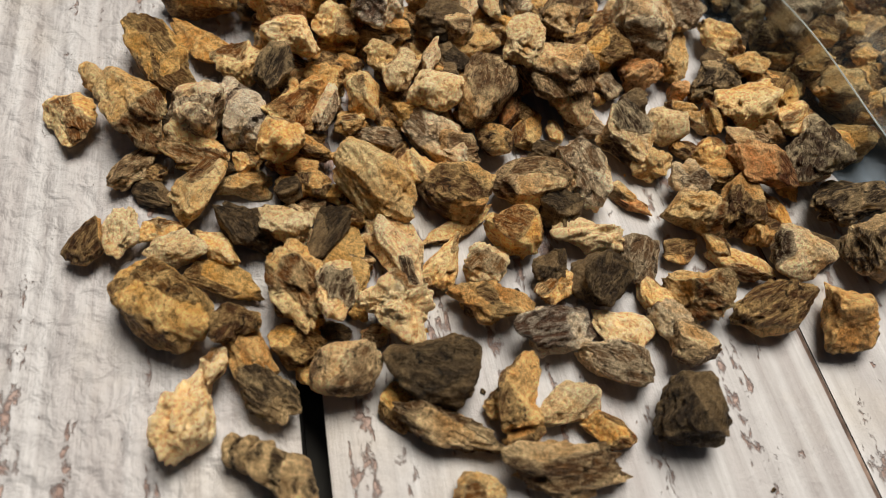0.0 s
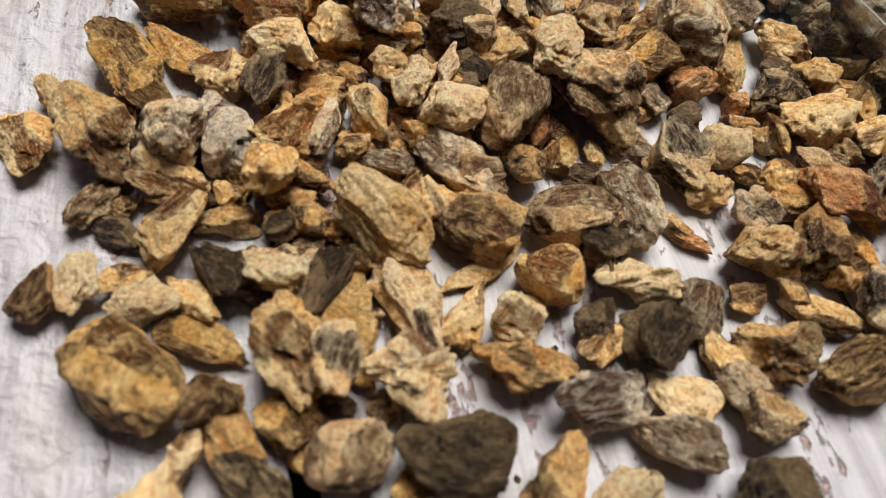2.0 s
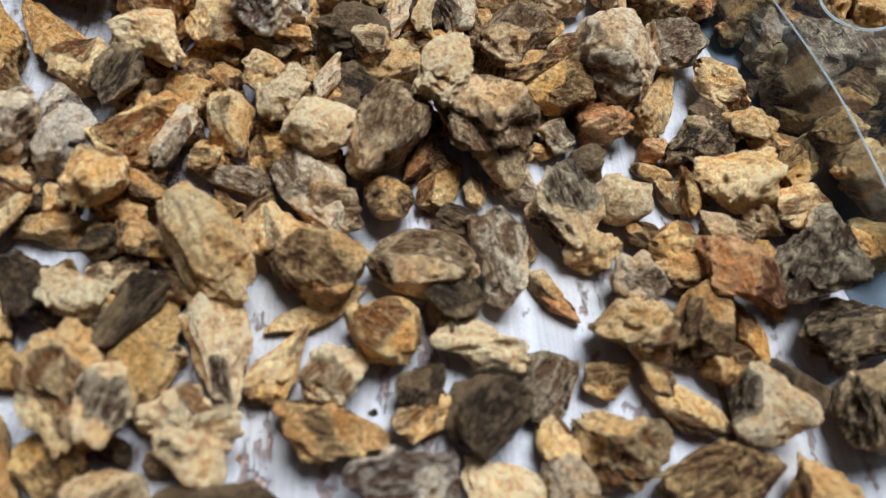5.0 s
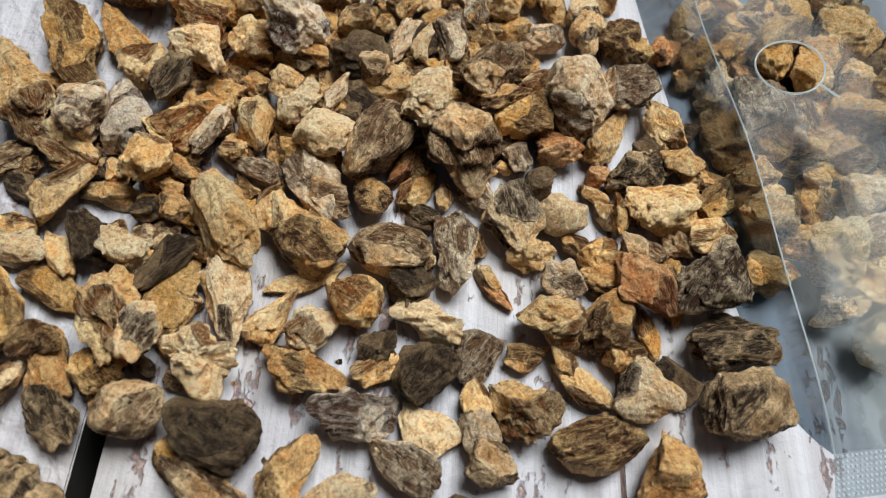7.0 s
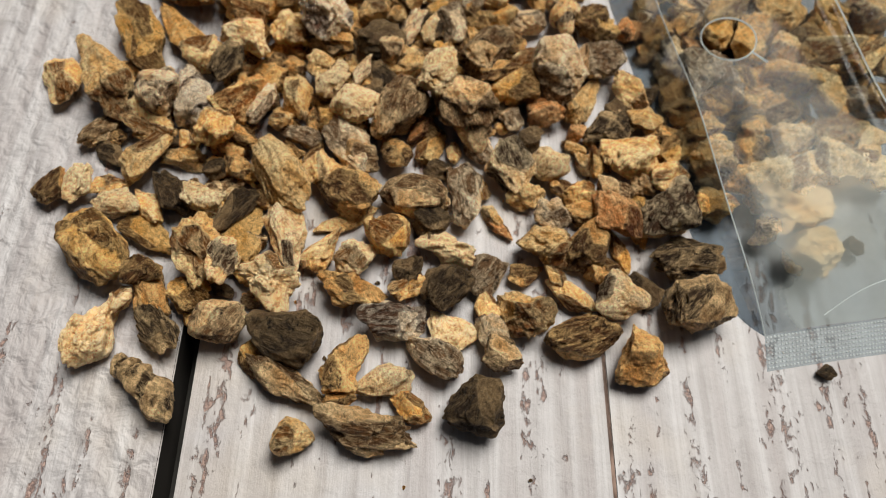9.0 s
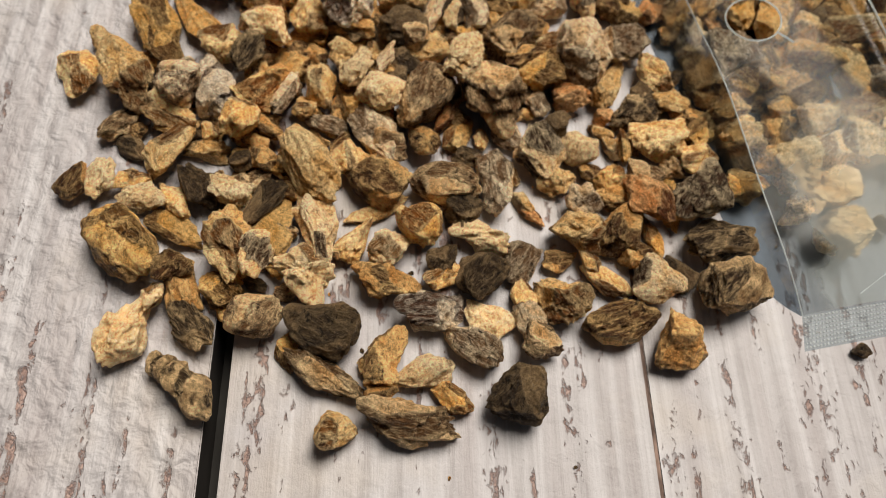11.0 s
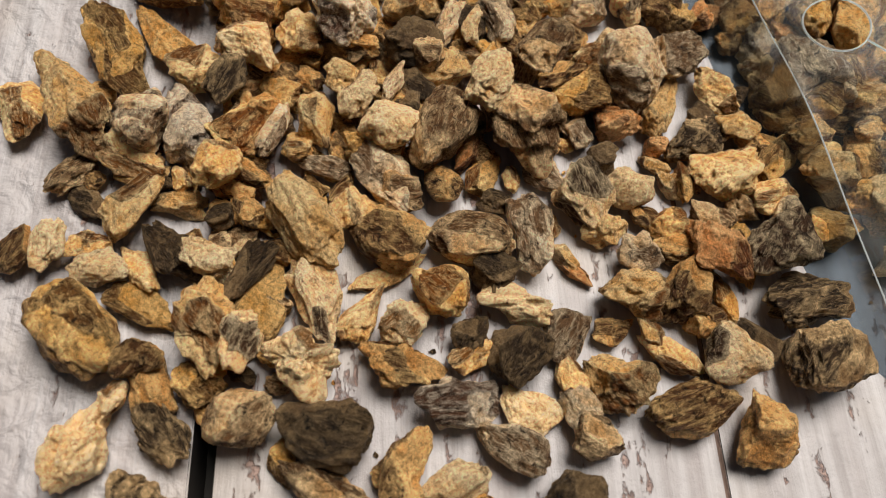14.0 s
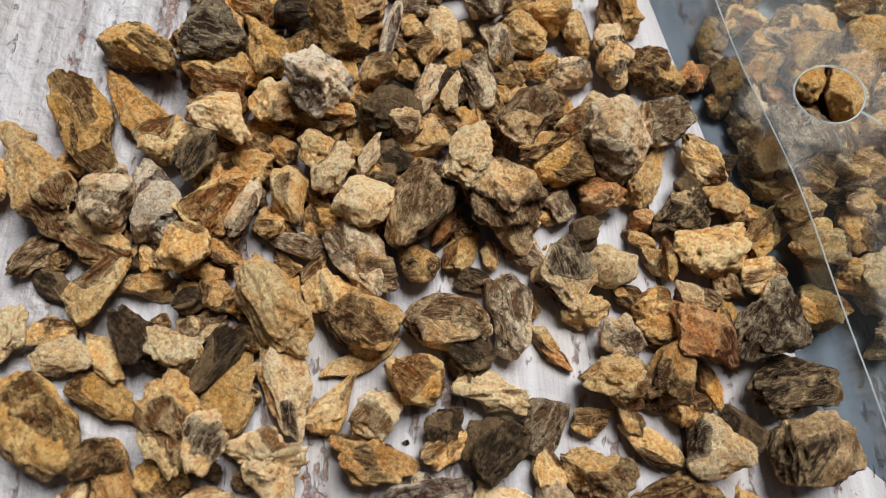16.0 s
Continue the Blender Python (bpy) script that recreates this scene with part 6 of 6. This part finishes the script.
for p in [p for p in bm.verts if not p.link_faces]:
    bm.verts.remove(p)
part("front_film", bm, FILM, bag, "clear glossy film", True)

bm = bmesh.new()
rows = []
for j in range(61):
    v = LENGTH * j / 60
    rows.append([bm.verts.new((-0.0034 * (1 - math.exp(-v / 0.01)) * (1 - i / 30) + WIDTH * i / 30, v, 0.0004 + 0.0058 * math.exp(-v / 0.006) + 0.0001 * math.sin(i * 2 + j))) for i in range(31)])
for j in range(60):
    for i in range(30):
        bm.faces.new((rows[j][i], rows[j][i + 1], rows[j + 1][i + 1], rows[j + 1][i]))
part("back_film", bm, SHADED_BACK, bag, "", True)

bm = bmesh.new()
rows = []
for j in range(81):
    v = LENGTH * j / 80
    top, foot = film_height(0, v), 0.0004 + 0.0058 * math.exp(-v / 0.006)
    rows.append([bm.verts.new(((0.0014 * math.sin(math.pi * k / 8) - 0.0034 * k / 8) * (1 - math.exp(-v / 0.01)), v, top + (foot - top) * k / 8)) for k in range(9)])
for j in range(80):
    for k in range(8):
        bm.faces.new((rows[j][k], rows[j][k + 1], rows[j + 1][k + 1], rows[j + 1][k]))
part("side_film", bm, SHADED_SIDE, bag, "", True)


def cord(name, places, radius, mat, label=""):
    """A thin round bead along places, in the bag's own measure."""
    bm = bmesh.new()
    rings = []
    for a, q in enumerate(places):
        ahead = (Vector(places[min(a + 1, len(places) - 1)]) - Vector(places[max(a - 1, 0)])).normalized()
        side = ahead.orthogonal().normalized()
        rise = ahead.cross(side)
        rings.append([bm.verts.new(Vector(q) + radius * (math.cos(k * 1.0472) * side + math.sin(k * 1.0472) * rise)) for k in range(6)])
    for a in range(len(rings) - 1):
        for k in range(6):
            bm.faces.new((rings[a][k], rings[a][(k + 1) % 6], rings[a + 1][(k + 1) % 6], rings[a + 1][k]))
    return part(name, bm, mat, bag, label, True)


cord("side_edge", [(0, LENGTH * j / 60, film_height(0, LENGTH * j / 60)) for j in range(61)], 0.00011, EDGE, "bright folded edge of the film")
rim = []
for k in range(65):
    u, v = HOLE_U + HOLE_R * math.cos(k * math.tau / 64), HOLE_V + HOLE_R * math.sin(k * math.tau / 64)
    rim.append((u, v, film_height(u, v) + 0.0001))
cord("hole_rim", rim, 0.00016, EDGE, "whitish rim of a punched round hole")
cord("film_crease", [(0.0325 + 0.03 * (0.05 - v) + 0.0004, v, film_height(0.0325 + 0.03 * (0.05 - v), v) + 0.0001) for v in (0.028 + 0.0018 * k for k in range(50))], 0.00016, EDGE, "bright crease in the film")

cord("film_nick", [(HOLE_U + (HOLE_R + k * 0.0005) * 0.62, HOLE_V - (HOLE_R + k * 0.0005) * 0.78, film_height(HOLE_U + 0.003 + k * 0.0003, HOLE_V - 0.004 - k * 0.0004) + 0.0002) for k in range(8)], 0.00016, EDGE, "small whitish nick beside the hole")
# whitish bead laid on as the highlight of the pouch's curved fold
cord("film_fold", [(0.010 + 0.0012 * k, 0.0015 + 0.0045 * math.sin(k / 20 * 2.4), film_height(0.010 + 0.0012 * k, 0.0015 + 0.0045 * math.sin(k / 20 * 2.4)) + 0.0001) for k in range(21)], 0.0001, EDGE, "highlight line on the curved fold above the seal")

# the sealed strip at the bottom: a slab of two films pressed into a waffle of tiny pads
bm = bmesh.new()
SEAL_DEEP = 0.0052


def seal_height(u, v):
    return 0.0062 + v / SEAL_DEEP * 0.0028 + 0.0004 * math.sin(u * 150) + 0.0002


rows = []
NS = 160
for j in range(17):
    v = -SEAL_DEEP * (16 - j) / 16
    rows.append([bm.verts.new((WIDTH * i / NS, v, seal_height(WIDTH * i / NS, v))) for i in range(NS + 1)])
for j in range(16):
    for i in range(NS):
        bm.faces.new((rows[j][i], rows[j][i + 1], rows[j + 1][i + 1], rows[j + 1][i]))
seal = part("bottom_seal", bm, SEAL, bag, "milky embossed heat seal", True)
bm = bmesh.new()
for j in range(8):
    for i in range(108):
        u, v = 0.0004 + i * 0.00062, -SEAL_DEEP + 0.0005 + j * 0.00062
        h = seal_height(u, v)
        base = [bm.verts.new((u + a * 0.0002, v + b * 0.0002, h)) for a, b in ((-1, -1), (1, -1), (1, 1), (-1, 1))]
        lid = [bm.verts.new((u + a * 0.00013, v + b * 0.00013, h + 0.00016)) for a, b in ((-1, -1), (1, -1), (1, 1), (-1, 1))]
        bm.faces.new(lid)
        for k in range(4):
            bm.faces.new((base[k], base[(k + 1) % 4], lid[(k + 1) % 4], lid[k]))
pads = part("embossing", bm, EDGE, seal, "tiny square pads pressed into the seal")
pads["kind"] = "stuff"
